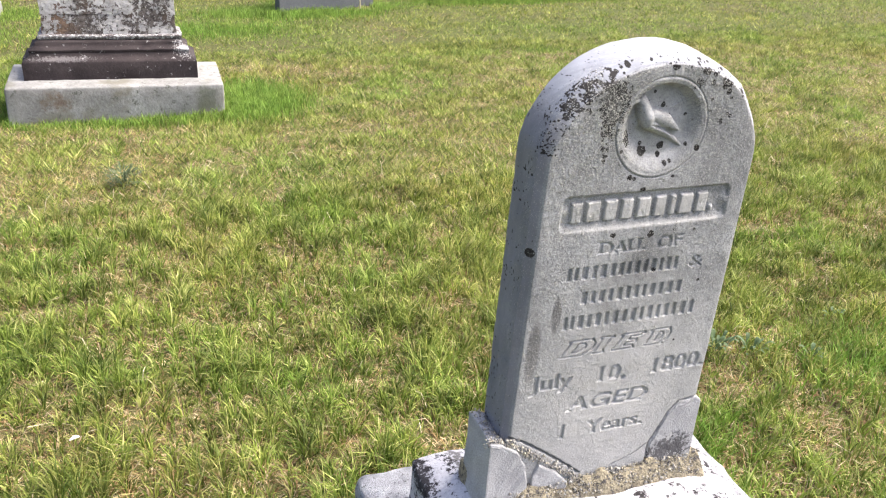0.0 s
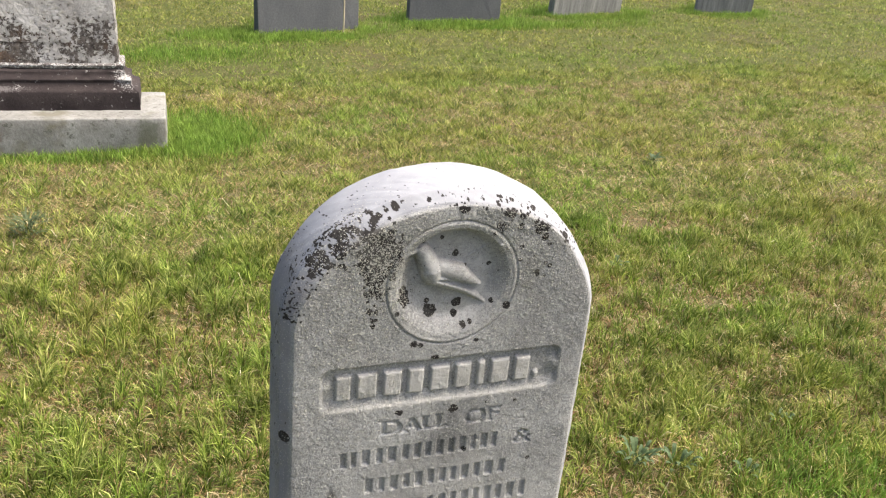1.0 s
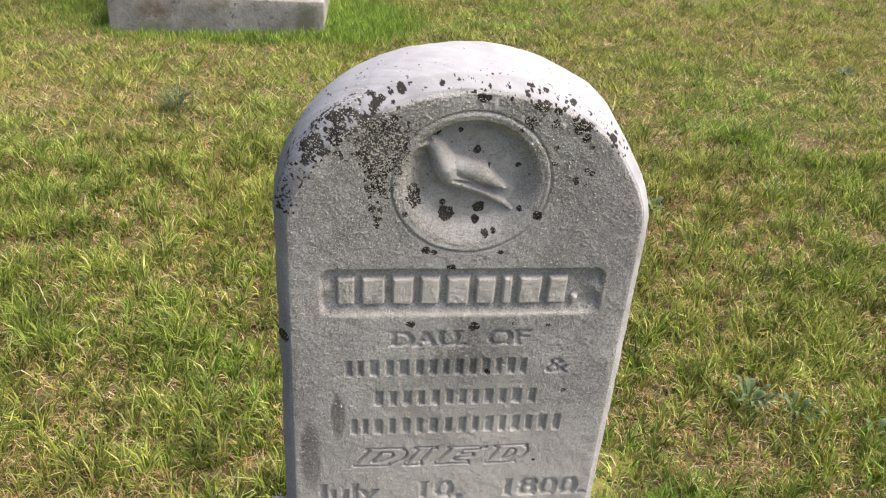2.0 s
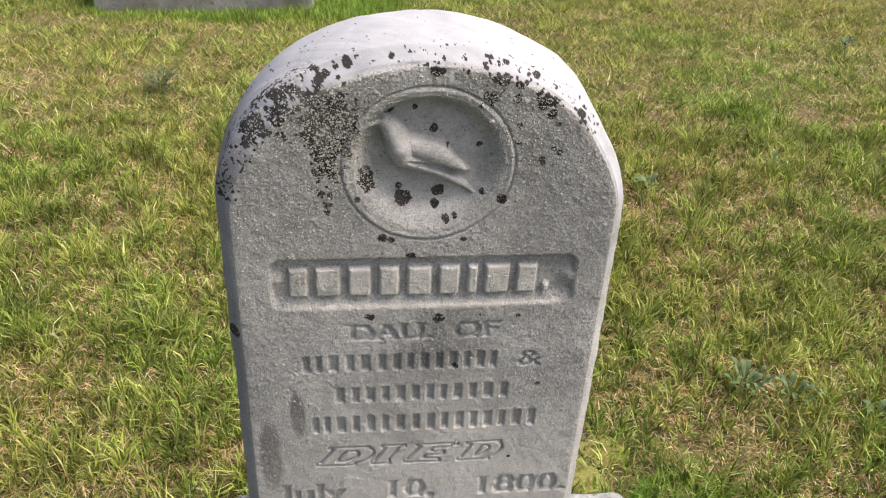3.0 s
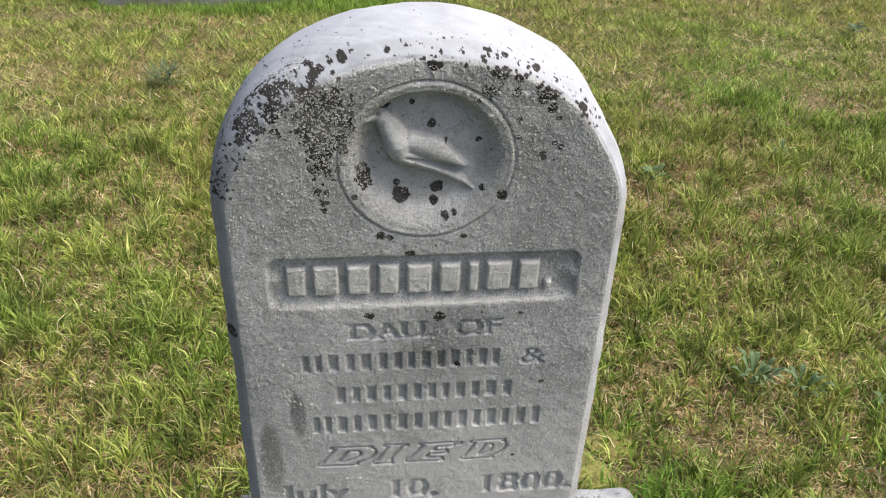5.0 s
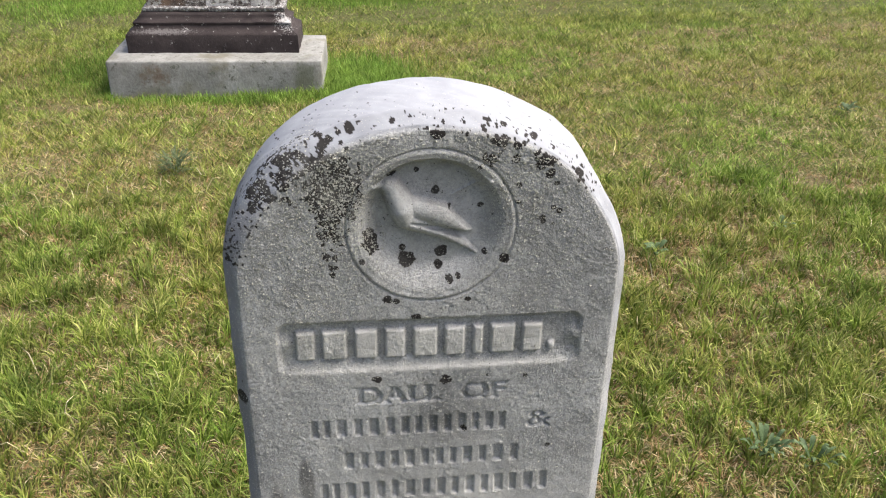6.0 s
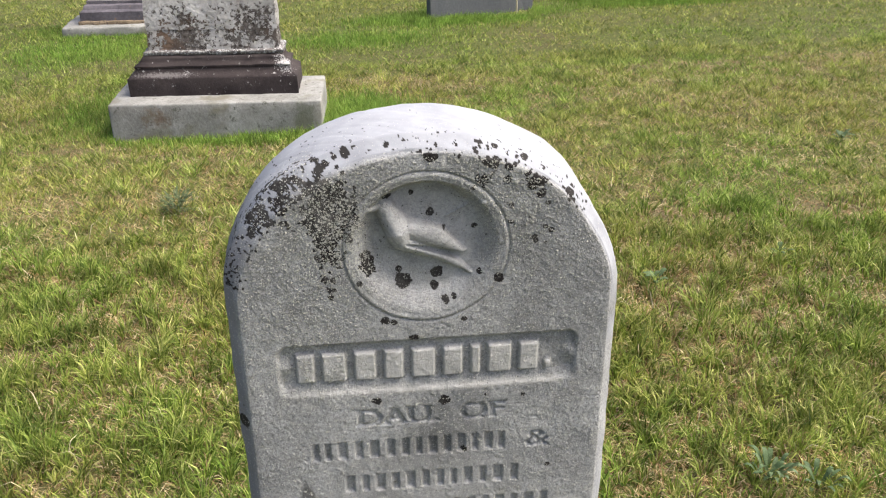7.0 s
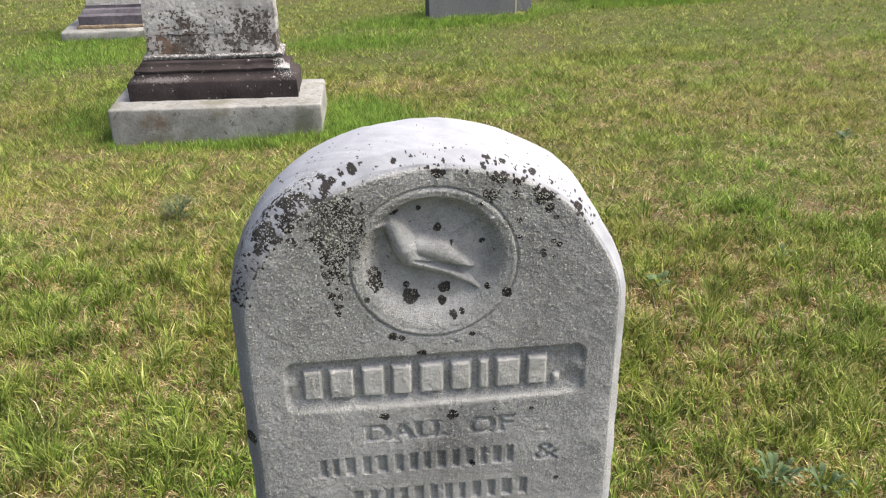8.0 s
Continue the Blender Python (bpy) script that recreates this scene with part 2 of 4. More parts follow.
RUBBLE = rubble_material()
CRUST = plain_stone("pale_lichen_crust", (0.30, 0.30, 0.265), (0.50, 0.50, 0.45), 90, 900)
MARBLE = weathered_marble()
FRAGMENT = plain_stone("grey_marble_fragment", (0.32, 0.32, 0.33), (0.46, 0.46, 0.465), 16, 320, (0.10, 0.10, 0.10), 0.66,
                       blots=(((0.885, 0.965, 0.300), (0.060, 0.2, 0.034), (0.075, 0.072, 0.075), 0.9),))
CEMENT = plain_stone("lichened_cement", (0.20, 0.175, 0.125), (0.40, 0.35, 0.24), 26, 150, (0.075, 0.07, 0.068), 0.52, depth=0.012)
WASHED = plain_stone("white_marble_black_lichen", (0.40, 0.395, 0.42), (0.55, 0.545, 0.57), 8, 200, (0.025, 0.022, 0.024), 0.535,
                     blots=(((0.466, 1.095, 0.222), (0.026, 0.075, 0.03), (0.022, 0.02, 0.022), 0.95), ((0.545, 1.095, 0.225), (0.016, 0.08, 0.03), (0.07, 0.065, 0.06), 0.8)))
GRANITE = plain_stone("grey_granite", (0.19, 0.195, 0.21), (0.42, 0.425, 0.44), 24, 420, (0.10, 0.10, 0.105), 0.56, depth=0.005)
CONCRETE = plain_stone("weathered_concrete", (0.19, 0.187, 0.178), (0.35, 0.347, 0.335), 6.0, 90, (0.13, 0.13, 0.115), 0.58, blotch=(4.0, (0.175, 0.165, 0.13), 0.54),
                       blots=(((-0.24, 4.23, -0.085), (0.11, 0.1, 0.075), (0.15, 0.105, 0.075), 0.8), ((0.46, 4.23, -0.10), (0.07, 0.3, 0.09), (0.12, 0.125, 0.095), 0.7)))
SLATE = plain_stone("blue_grey_slate", (0.085, 0.09, 0.10), (0.135, 0.14, 0.15), 2.2, 70, None, stretch=(1, 1, 0.5))
PALE_SLATE = plain_stone("streaked_slate", (0.14, 0.14, 0.14), (0.33, 0.33, 0.32), 9.0, 70, None, stretch=(2.5, 2.5, 0.25))
BROWNSTONE = plain_stone("dark_brownstone", (0.028, 0.022, 0.023), (0.056, 0.045, 0.045), 6, 120, (0.36, 0.345, 0.345), 0.605, blotch=(5.0, (0.022, 0.017, 0.018), 0.5),
                         blots=(((0.385, 4.41, 0.135), (0.060, 0.07, 0.050), (0.50, 0.49, 0.49), 0.8), ((-0.20, 4.42, 0.078), (0.15, 0.05, 0.013), (0.36, 0.34, 0.34), 0.30)))
PEELING = peeling_marble("peeling_marble", -0.062)
STRIPPED = peeling_marble("stripped_marble", -0.010)
LILAC = plain_stone("lilac_grey_stone", (0.075, 0.068, 0.082), (0.17, 0.155, 0.18), 7, 70, (0.26, 0.17, 0.10), 0.62)
TAN_CEMENT = plain_stone("tan_cement", (0.17, 0.125, 0.085), (0.37, 0.29, 0.20), 12, 90, (0.07, 0.055, 0.05), 0.55)
CRUSTED = plain_stone("crusted_marble", (0.06, 0.05, 0.048), (0.24, 0.225, 0.22), 16, 90, (0.52, 0.52, 0.52), 0.515)
MOSS = plain_stone("yellow_moss", (0.17, 0.16, 0.05), (0.37, 0.345, 0.11), 45, 400, (0.16, 0.12, 0.07), 0.55, depth=0.012)
WOOD = plain_stone("pale_wood", (0.45, 0.38, 0.26), (0.62, 0.55, 0.40), 30, 200)
PAPER = plain_stone("white_paper", (0.75, 0.75, 0.78), (0.85, 0.85, 0.88), 30, 200)


# ---- ground ----
def thin(x, y):
    """How far the grass is worn away, 0 to 1: bare places in the lawn."""
    out = np.zeros_like(x)
    for bx, by, rx, ry, share in ((2.29, 2.92, 0.20, 0.10, 0.8), (1.79, 2.94, 0.15, 0.09, 0.8), (2.22, 2.27, 0.18, 0.10, 0.5), (-0.575, 4.15, 0.25, 0.05, 0.7), (0.69, 1.46, 0.10, 0.10, 0.5),
                                  (1.13, 1.39, 0.10, 0.13, 0.7), (1.36, 1.42, 0.14, 0.10, 0.5), (3.45, 2.97, 0.25, 0.12, 0.5), (0.05, 1.7, 0.2, 0.06, 0.4), (-0.1, 2.3, 0.2, 0.07, 0.4)):
        out = np.maximum(out, share * np.clip(1.3 - np.hypot((x - bx) / rx, (y - by) / ry), 0, 1))
    return out


def ground_sheet():
    xs = np.concatenate([-np.geomspace(400, 9, 14), np.arange(-8, 12, 0.08), np.geomspace(13, 400, 14)])
    ys = np.concatenate([-np.geomspace(400, 7, 14), np.arange(-6, 14, 0.08), np.geomspace(15, 400, 14)])
    gx, gy = np.meshgrid(xs, ys, indexing="ij")
    gz = slope(gx, gy) + (fractal(gx * 2.2, gy * 2.2, 5) - 0.5) * 0.018 - 0.006
    nx, ny = gx.shape
    k = np.arange(nx * ny).reshape(nx, ny)
    quads = np.stack([k[:-1, :-1], k[1:, :-1], k[1:, 1:], k[:-1, 1:]], -1).reshape(-1, 4)
    me = fast_mesh("ground", np.stack([gx, gy, gz], -1).reshape(-1, 3), quads)
    me.attributes.new("bare", "FLOAT", "POINT").data.foreach_set("value", np.clip(0.8 * thin(gx, gy), 0, 1).ravel().astype(np.float32))
    past = np.maximum.reduce([-4.6 - gx, gx - 8.6, -2.6 - gy, gy - 10.6])
    me.attributes.new("sward", "FLOAT", "POINT").data.foreach_set("value", np.clip(past / 0.5, 0, 1).ravel().astype(np.float32))
    n = Nodes("thatch_and_soil", 0.95)
    pos = n.position.outputs["Position"]
    thatch = n.ramp(n.noise(60, 5, 0.7, where=pos), (0.3, (0.038, 0.033, 0.016)), (0.7, (0.175, 0.150, 0.068)))
    green = n.ramp(n.noise(40, 5, 0.7, where=pos), (0.3, (0.036, 0.046, 0.012)), (0.7, (0.15, 0.168, 0.042)))
    colour = n.mix(n.ramp(n.noise(1.3, 4, where=pos), (0.32, 0.0), (0.54, 1.0)), thatch, green)
    soil = n.ramp(n.noise(45, 6, 0.75, where=pos), (0.3, (0.10, 0.072, 0.046)), (0.7, (0.25, 0.185, 0.125)))
    colour = n.mix(n.maths("MULTIPLY", n.mask("bare"), n.ramp(n.noise(9, 5, 0.7, where=pos), (0.3, 0.3), (0.55, 1.0))), colour, soil)
    # past the plot the sward is too far off for single blades
    sward = n.ramp(n.noise(25, 6, 0.75, where=pos), (0.3, (0.052, 0.058, 0.017)), (0.55, (0.122, 0.126, 0.038)), (0.75, (0.21, 0.185, 0.08)))
    colour = n.mix(n.mask("sward"), colour, sward)
    me.materials.append(n.done(colour, n.noise(90, 5, where=pos), 0.02))
    return tagged(new("ground", me), "sloping mown cemetery lawn over thatch and soil", "ground", kind="structure")


ground_sheet()

# ---- the headstone ----
FACE_Y, MID_X = 0.967, 0.7416         # the inscribed face and the stone's middle line
SPRING_Z, RISE = 0.850, 0.142         # where the round top begins, and its rise
FOOT_Z, THICK, CHAMFER = 0.215, 0.086, 0.0155
CELL = 0.0005                         # the carving's working raster


def half_width(z, right=False):
    """Half the face's width at a height: the chamfer cuts further into the face at the shoulders, most on the right."""
    z = np.asarray(z, float)
    if right:
        cut = 0.0048 * np.exp(-((z - 0.915) / 0.034) ** 2) + 0.0015 * np.clip((z - 0.6) / 0.25, 0, 1) * np.clip((0.98 - z) / 0.06, 0, 1)
    else:
        cut = 0.004 * np.exp(-((z - 0.925) / 0.035) ** 2)
    straight = 0.1705 + 0.004 * np.clip((SPRING_Z - z) / 0.5, 0, 1.3)
    return np.where(z > SPRING_Z, 0.1705 * np.sqrt(np.clip(1 - ((z - SPRING_Z) / RISE) ** 2, 0, 1)), straight) - cut


def blur(a, times=1):
    for _ in range(times):
        for axis in (0, 1):
            a = (np.roll(a, 1, axis) + 2 * a + np.roll(a, -1, axis)) / 4
    return a


def spread(a, steps, axis):
    """Widens a mask along one axis by that many cells each way."""
    out = a.copy()
    for s in range(1, steps + 1):
        out = np.maximum(out, np.maximum(np.roll(a, s, axis), np.roll(a, -s, axis)))
    return out


class Carving:
    """Depth of the cutting over the face: a raster in x and z, metres, positive into the stone."""

    def __init__(self):
        self.x0, self.z0 = MID_X - 0.21, 0.2
        self.nx, self.nz = int(0.42 / CELL), int(0.84 / CELL)
        self.x = self.x0 + (np.arange(self.nx) + 0.5)[:, None] * CELL
        self.z = self.z0 + (np.arange(self.nz) + 0.5)[None, :] * CELL
        self.depth = np.zeros((self.nx, self.nz))

    def rows(self, z):
        return int((z - self.z0) / CELL)

    def letters(self, text, x0, x1, z0, z1, slant=0.0):
        """A mask of the words, fitted between two ends and two heights (z1 is the height of a capital)."""
        data = bpy.data.curves.new("words", "FONT")
        data.body, data.resolution_u, data.fill_mode = text, 4, "FRONT"
        ob = new("words", data)
        me = ob.evaluated_get(bpy.context.evaluated_depsgraph_get()).to_mesh()
        me.calc_loop_triangles()
        v = np.array([w.co[:2] for w in me.vertices])
        t = np.array([tri.vertices[:] for tri in me.loop_triangles])
        bpy.data.objects.remove(ob)
        cap = 0.729 * 0.98
        v[:, 0] += slant * v[:, 1]
        v[:, 0] = x0 + (v[:, 0] - v[:, 0].min()) / np.ptp(v[:, 0]) * (x1 - x0)
        v[:, 1] = z0 + v[:, 1] / cap * (z1 - z0)
        out = np.zeros_like(self.depth)
        q = np.stack([(v[:, 0] - self.x0) / CELL, (v[:, 1] - self.z0) / CELL], -1)
        for a, b, c in q[t]:
            lo, hi = np.floor(np.minimum(np.minimum(a, b), c)).astype(int), np.ceil(np.maximum(np.maximum(a, b), c)).astype(int) + 1
            px, pz = np.arange(lo[0], hi[0])[:, None] + 0.5, np.arange(lo[1], hi[1])[None, :] + 0.5
            area = (b[0] - a[0]) * (c[1] - a[1]) - (c[0] - a[0]) * (b[1] - a[1])
            if abs(area) < 1e-9:
                continue
            s = ((b[0] - px) * (c[1] - pz) - (c[0] - px) * (b[1] - pz)) / area
            r = ((c[0] - px) * (a[1] - pz) - (a[0] - px) * (c[1] - pz)) / area
            inside = (s >= -0.02) & (r >= -0.02) & (s + r <= 1.02)
            out[lo[0]:hi[0], lo[1]:hi[1]] = np.maximum(out[lo[0]:hi[0], lo[1]:hi[1]], inside)
        return out

    def serifs(self, m, z0, z1, out=4, thick=2):
        """Feet and heads on the letters, and broader upright strokes, as in old book faces."""
        m = spread(m, 2, 0)
        lo, hi = self.rows(z0), self.rows(z1)
        for k in list(range(lo, lo + thick)) + list(range(hi - thick, hi)):
            m[:, k] = spread(m[:, lo + 3 if k < lo + thick else hi - 4][:, None], out, 0)[:, 0]
        return m

    def bar(self, x0, x1, z0, z1):
        return ((self.x > x0) & (self.x < x1) & (self.z > z0) & (self.z < z1)).astype(float)

    def bars(self, x0, x1, z0, z1, widths, gap, twin=False):
        """A row of plain upright bars, single or in pairs of a broad and a thin one."""
        total = sum(widths) + gap * (len(widths) - 1)
        unit, at, out = (x1 - x0) / total, x0, 0
        for w in widths:
            if twin:
                out = np.maximum(out, self.bar(at, at + 0.36 * w * unit, z0, z1))
                out = np.maximum(out, self.bar(at + 0.72 * w * unit, at + w * unit, z0, z1))
            else:
                out = np.maximum(out, self.bar(at, at + w * unit, z0, z1))
            at += (w + gap) * unit
        return out

    def capsule(self, a, b, ra, rb):
        """Height of a rounded, tapering form between two points."""
        ax, az = a
        dx, dz = b[0] - ax, b[1] - az
        t = np.clip(((self.x - ax) * dx + (self.z - az) * dz) / (dx * dx + dz * dz), 0, 1)
        d = np.hypot(self.x - ax - t * dx, self.z - az - t * dz)
        r = ra + (rb - ra) * t
        return np.sqrt(np.clip(1 - (d / r) ** 2, 0, 1)) * r

    def line(self, pts, width):
        """A mask along a broken line."""
        out = np.zeros_like(self.depth)
        wob = (fractal(self.x * 220, self.z * 220, 31) - 0.5) * width * 1.6
        for (ax, az), (bx, bz) in zip(pts, pts[1:]):
            dx, dz = bx - ax, bz - az
            t = np.clip(((self.x - ax) * dx + (self.z - az) * dz) / (dx * dx + dz * dz), 0, 1)
            d = np.hypot(self.x - ax - t * dx, self.z - az - t * dz) + wob
            out = np.maximum(out, np.clip((width - d) / (0.5 * width), 0, 1))
        return out

    def at(self, grid, x, z):
        fx = np.clip((x - self.x0) / CELL - 0.5, 0, self.nx - 1.01)
        fz = np.clip((z - self.z0) / CELL - 0.5, 0, self.nz - 1.01)
        i, j = fx.astype(int), fz.astype(int)
        f, g = fx - i, fz - j
        return (grid[i, j] * (1 - f) + grid[i + 1, j] * f) * (1 - g) + (grid[i, j + 1] * (1 - f) + grid[i + 1, j + 1] * f) * g


def carve():
    c = Carving()
    depth = c.depth
    # the round sunk panel with a plain relief form in it
    mx, mz, mr = 0.7402, 0.9020, 0.0740
    r = np.hypot(c.x - mx, c.z - mz)
    up = (c.z - mz) / mr
    dish = np.clip((0.0665 - r) / (0.022 - 0.016 * np.clip(up, -0.3, 1)), 0, 1)
    dish = dish * dish * (3 - 2 * dish)
    floor = dish * (0.0130 + 0.0040 * up)
    body = np.maximum.reduce([
        c.capsule((0.7065, 0.9385), (0.7165, 0.9175), 0.0095, 0.0125),
        c.capsule((0.6910, 0.9412), (0.7045, 0.9395), 0.0018, 0.0075),
        c.capsule((0.7165, 0.9175), (0.7190, 0.9095), 0.0128, 0.0112),
        c.capsule((0.7190, 0.9085), (0.7480, 0.8965), 0.0105, 0.0078),
        c.capsule((0.7480, 0.8965), (0.7800, 0.8735), 0.0078, 0.0018)])
    wing = np.maximum(c.capsule((0.7270, 0.9185), (0.7480, 0.9120), 0.0085, 0.0098), c.capsule((0.7480, 0.9120), (0.7760, 0.8938), 0.0098, 0.0010))
    under = np.clip(wing * 420, 0, 1)
    groove = np.maximum(c.capsule((0.7230, 0.9070), (0.7450, 0.9000), 0.0012, 0.0026), c.capsule((0.7450, 0.9000), (0.7760, 0.8855), 0.0026, 0.0026)) * (1 - under) * 1.5
    web = np.clip(1 - np.abs(c.z - 0.9276 - 0.54 * (c.x - 0.7586)) / 0.0016, 0, 1) * ((c.x > 0.757) & (c.x < 0.7925)) * 0.0018
    lift = np.maximum(np.maximum(body * 1.05 - groove, wing * 0.62 + 0.0050 * under), web)
    c.dish = dish
    depth += floor - blur(np.maximum(lift, 0), 1) * 1.32 * (r < 0.068)
    depth += 0.0016 * np.clip(1 - np.abs(r - 0.0740) / 0.0016, 0, 1) - 0.0008 * np.clip(1 - np.abs(r - 0.0705) / 0.003, 0, 1)
    # the long sunk panel with raised bars
    px, pz = np.abs(c.x - 0.7416) - 0.143 + 0.013, np.abs(c.z - 0.7790) - 0.0305 + 0.013
    away = np.hypot(np.maximum(px, 0), np.maximum(pz, 0)) + np.minimum(np.maximum(px, pz), 0) - 0.013
    panel = np.clip(-away / 0.006, 0, 1)
    panel = panel * panel * (3 - 2 * panel)
    knob = np.exp(-(((np.abs(c.x - 0.7416) - 0.137) / 0.008) ** 2 + ((c.z - 0.7830) / 0.009) ** 2))
    panel = panel * (1 - 0.75 * knob)
    lower = np.clip((c.z - 0.7495) / 0.017, 0, 1)
    depth += panel * 0.0062 * np.where(c.z < 0.768, lower, 1)
    raised = c.bars(0.617, 0.846, 0.7655, 0.7965, [9, 12, 11, 10, 12, 10, 5, 12, 10], 4.2)
    raised = np.maximum(raised, c.bar(0.853, 0.859, 0.7655, 0.7735))
    depth -= blur(raised, 3) * 0.0055
    # cut words and cut bars
    cut = c.serifs(c.letters("DAU.  OF", 0.672, 0.814, 0.7115, 0.7305), 0.7115, 0.7305) * 0.7
    cut = np.maximum(cut, c.bars(0.625, 0.816, 0.6710, 0.6920, [8, 11, 11, 9, 10, 9, 9], 3.4, True))
    cut = np.maximum(cut, c.letters("&", 0.838, 0.863, 0.6710, 0.6920))
    cut = np.maximum(cut, c.bars(0.656, 0.831, 0.6280, 0.6485, [10, 10, 10, 9, 10, 11], 3.4, True))
    cut = np.maximum(cut, c.bars(0.631, 0.864, 0.5850, 0.6075, [8, 10, 10, 11, 10, 10, 10, 11], 3.8, True))
    date = c.serifs(c.letters("July   10,   1800.", 0.590, 0.910, 0.4765, 0.5045), 0.4765, 0.5045)
    aged = c.serifs(c.letters("AGED", 0.661, 0.812, 0.4250, 0.4510, 0.15), 0.4250, 0.4510)
    years = c.serifs(c.letters("1   Years.", 0.658, 0.812, 0.3715, 0.3990), 0.3715, 0.3990)
    cut = np.maximum.reduce([cut, date, aged, years])
    word = np.maximum.reduce([c.letters(k, x0, x1, 0.5345, 0.5605, 0.42) for k, x0, x1 in (("D", 0.640, 0.690), ("I", 0.698, 0.718), ("E", 0.733, 0.774), ("D", 0.792, 0.829))])
    word = c.serifs(spread(word, 5, 0), 0.5345, 0.5605, 6, 4)
    outline = spread(spread(word, 3, 0), 3, 1) * (1 - word)
    uneven = 0.6 + 0.8 * fractal(c.x * 45, c.z * 45, 3)
    depth += blur(cut, 2) * 0.0038 * uneven + blur(outline, 2) * 0.0040 * uneven
    # cracks through the foot
    crack = np.maximum.reduce([
        c.line([(0.532, 0.399), (0.564, 0.393), (0.591, 0.379), (0.630, 0.351), (0.669, 0.320), (0.706, 0.289)], 0.0028),
        c.line([(0.840, 0.280), (0.838, 0.323), (0.852, 0.354), (0.864, 0.382), (0.882, 0.405), (0.95, 0.413)], 0.0024),
        c.line([(0.834, 0.323), (0.806, 0.304), (0.769, 0.291)], 0.0011)])
    depth += crack * 0.006
    # fine unevenness of the weathered skin, and hard little granules standing on it
    calm = 1 - 0.75 * dish
    grains = calm * np.clip((vnoise(c.x * 560, c.z * 560, 88) - 0.70) / 0.18, 0, 1) * np.clip(1.9 * vnoise(c.x * 70, c.z * 70, 89) - 0.35, 0, 1)
    depth -= blur(grains, 1) * 0.0007 * np.clip((c.z - 0.30) / 0.35, 0.35, 1)
    c.grains = grains
    depth += (fractal(c.x * 160, c.z * 160, 8, 3) - 0.5) * 0.0011 * calm + (fractal(c.x * 18, c.z * 18, 12, 3) - 0.5) * 0.0022
    c.crack = crack
    # paler raised bars, and light from above painted on the panel's lower lip
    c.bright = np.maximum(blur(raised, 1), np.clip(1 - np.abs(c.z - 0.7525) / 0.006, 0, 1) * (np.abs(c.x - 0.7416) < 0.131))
    return c


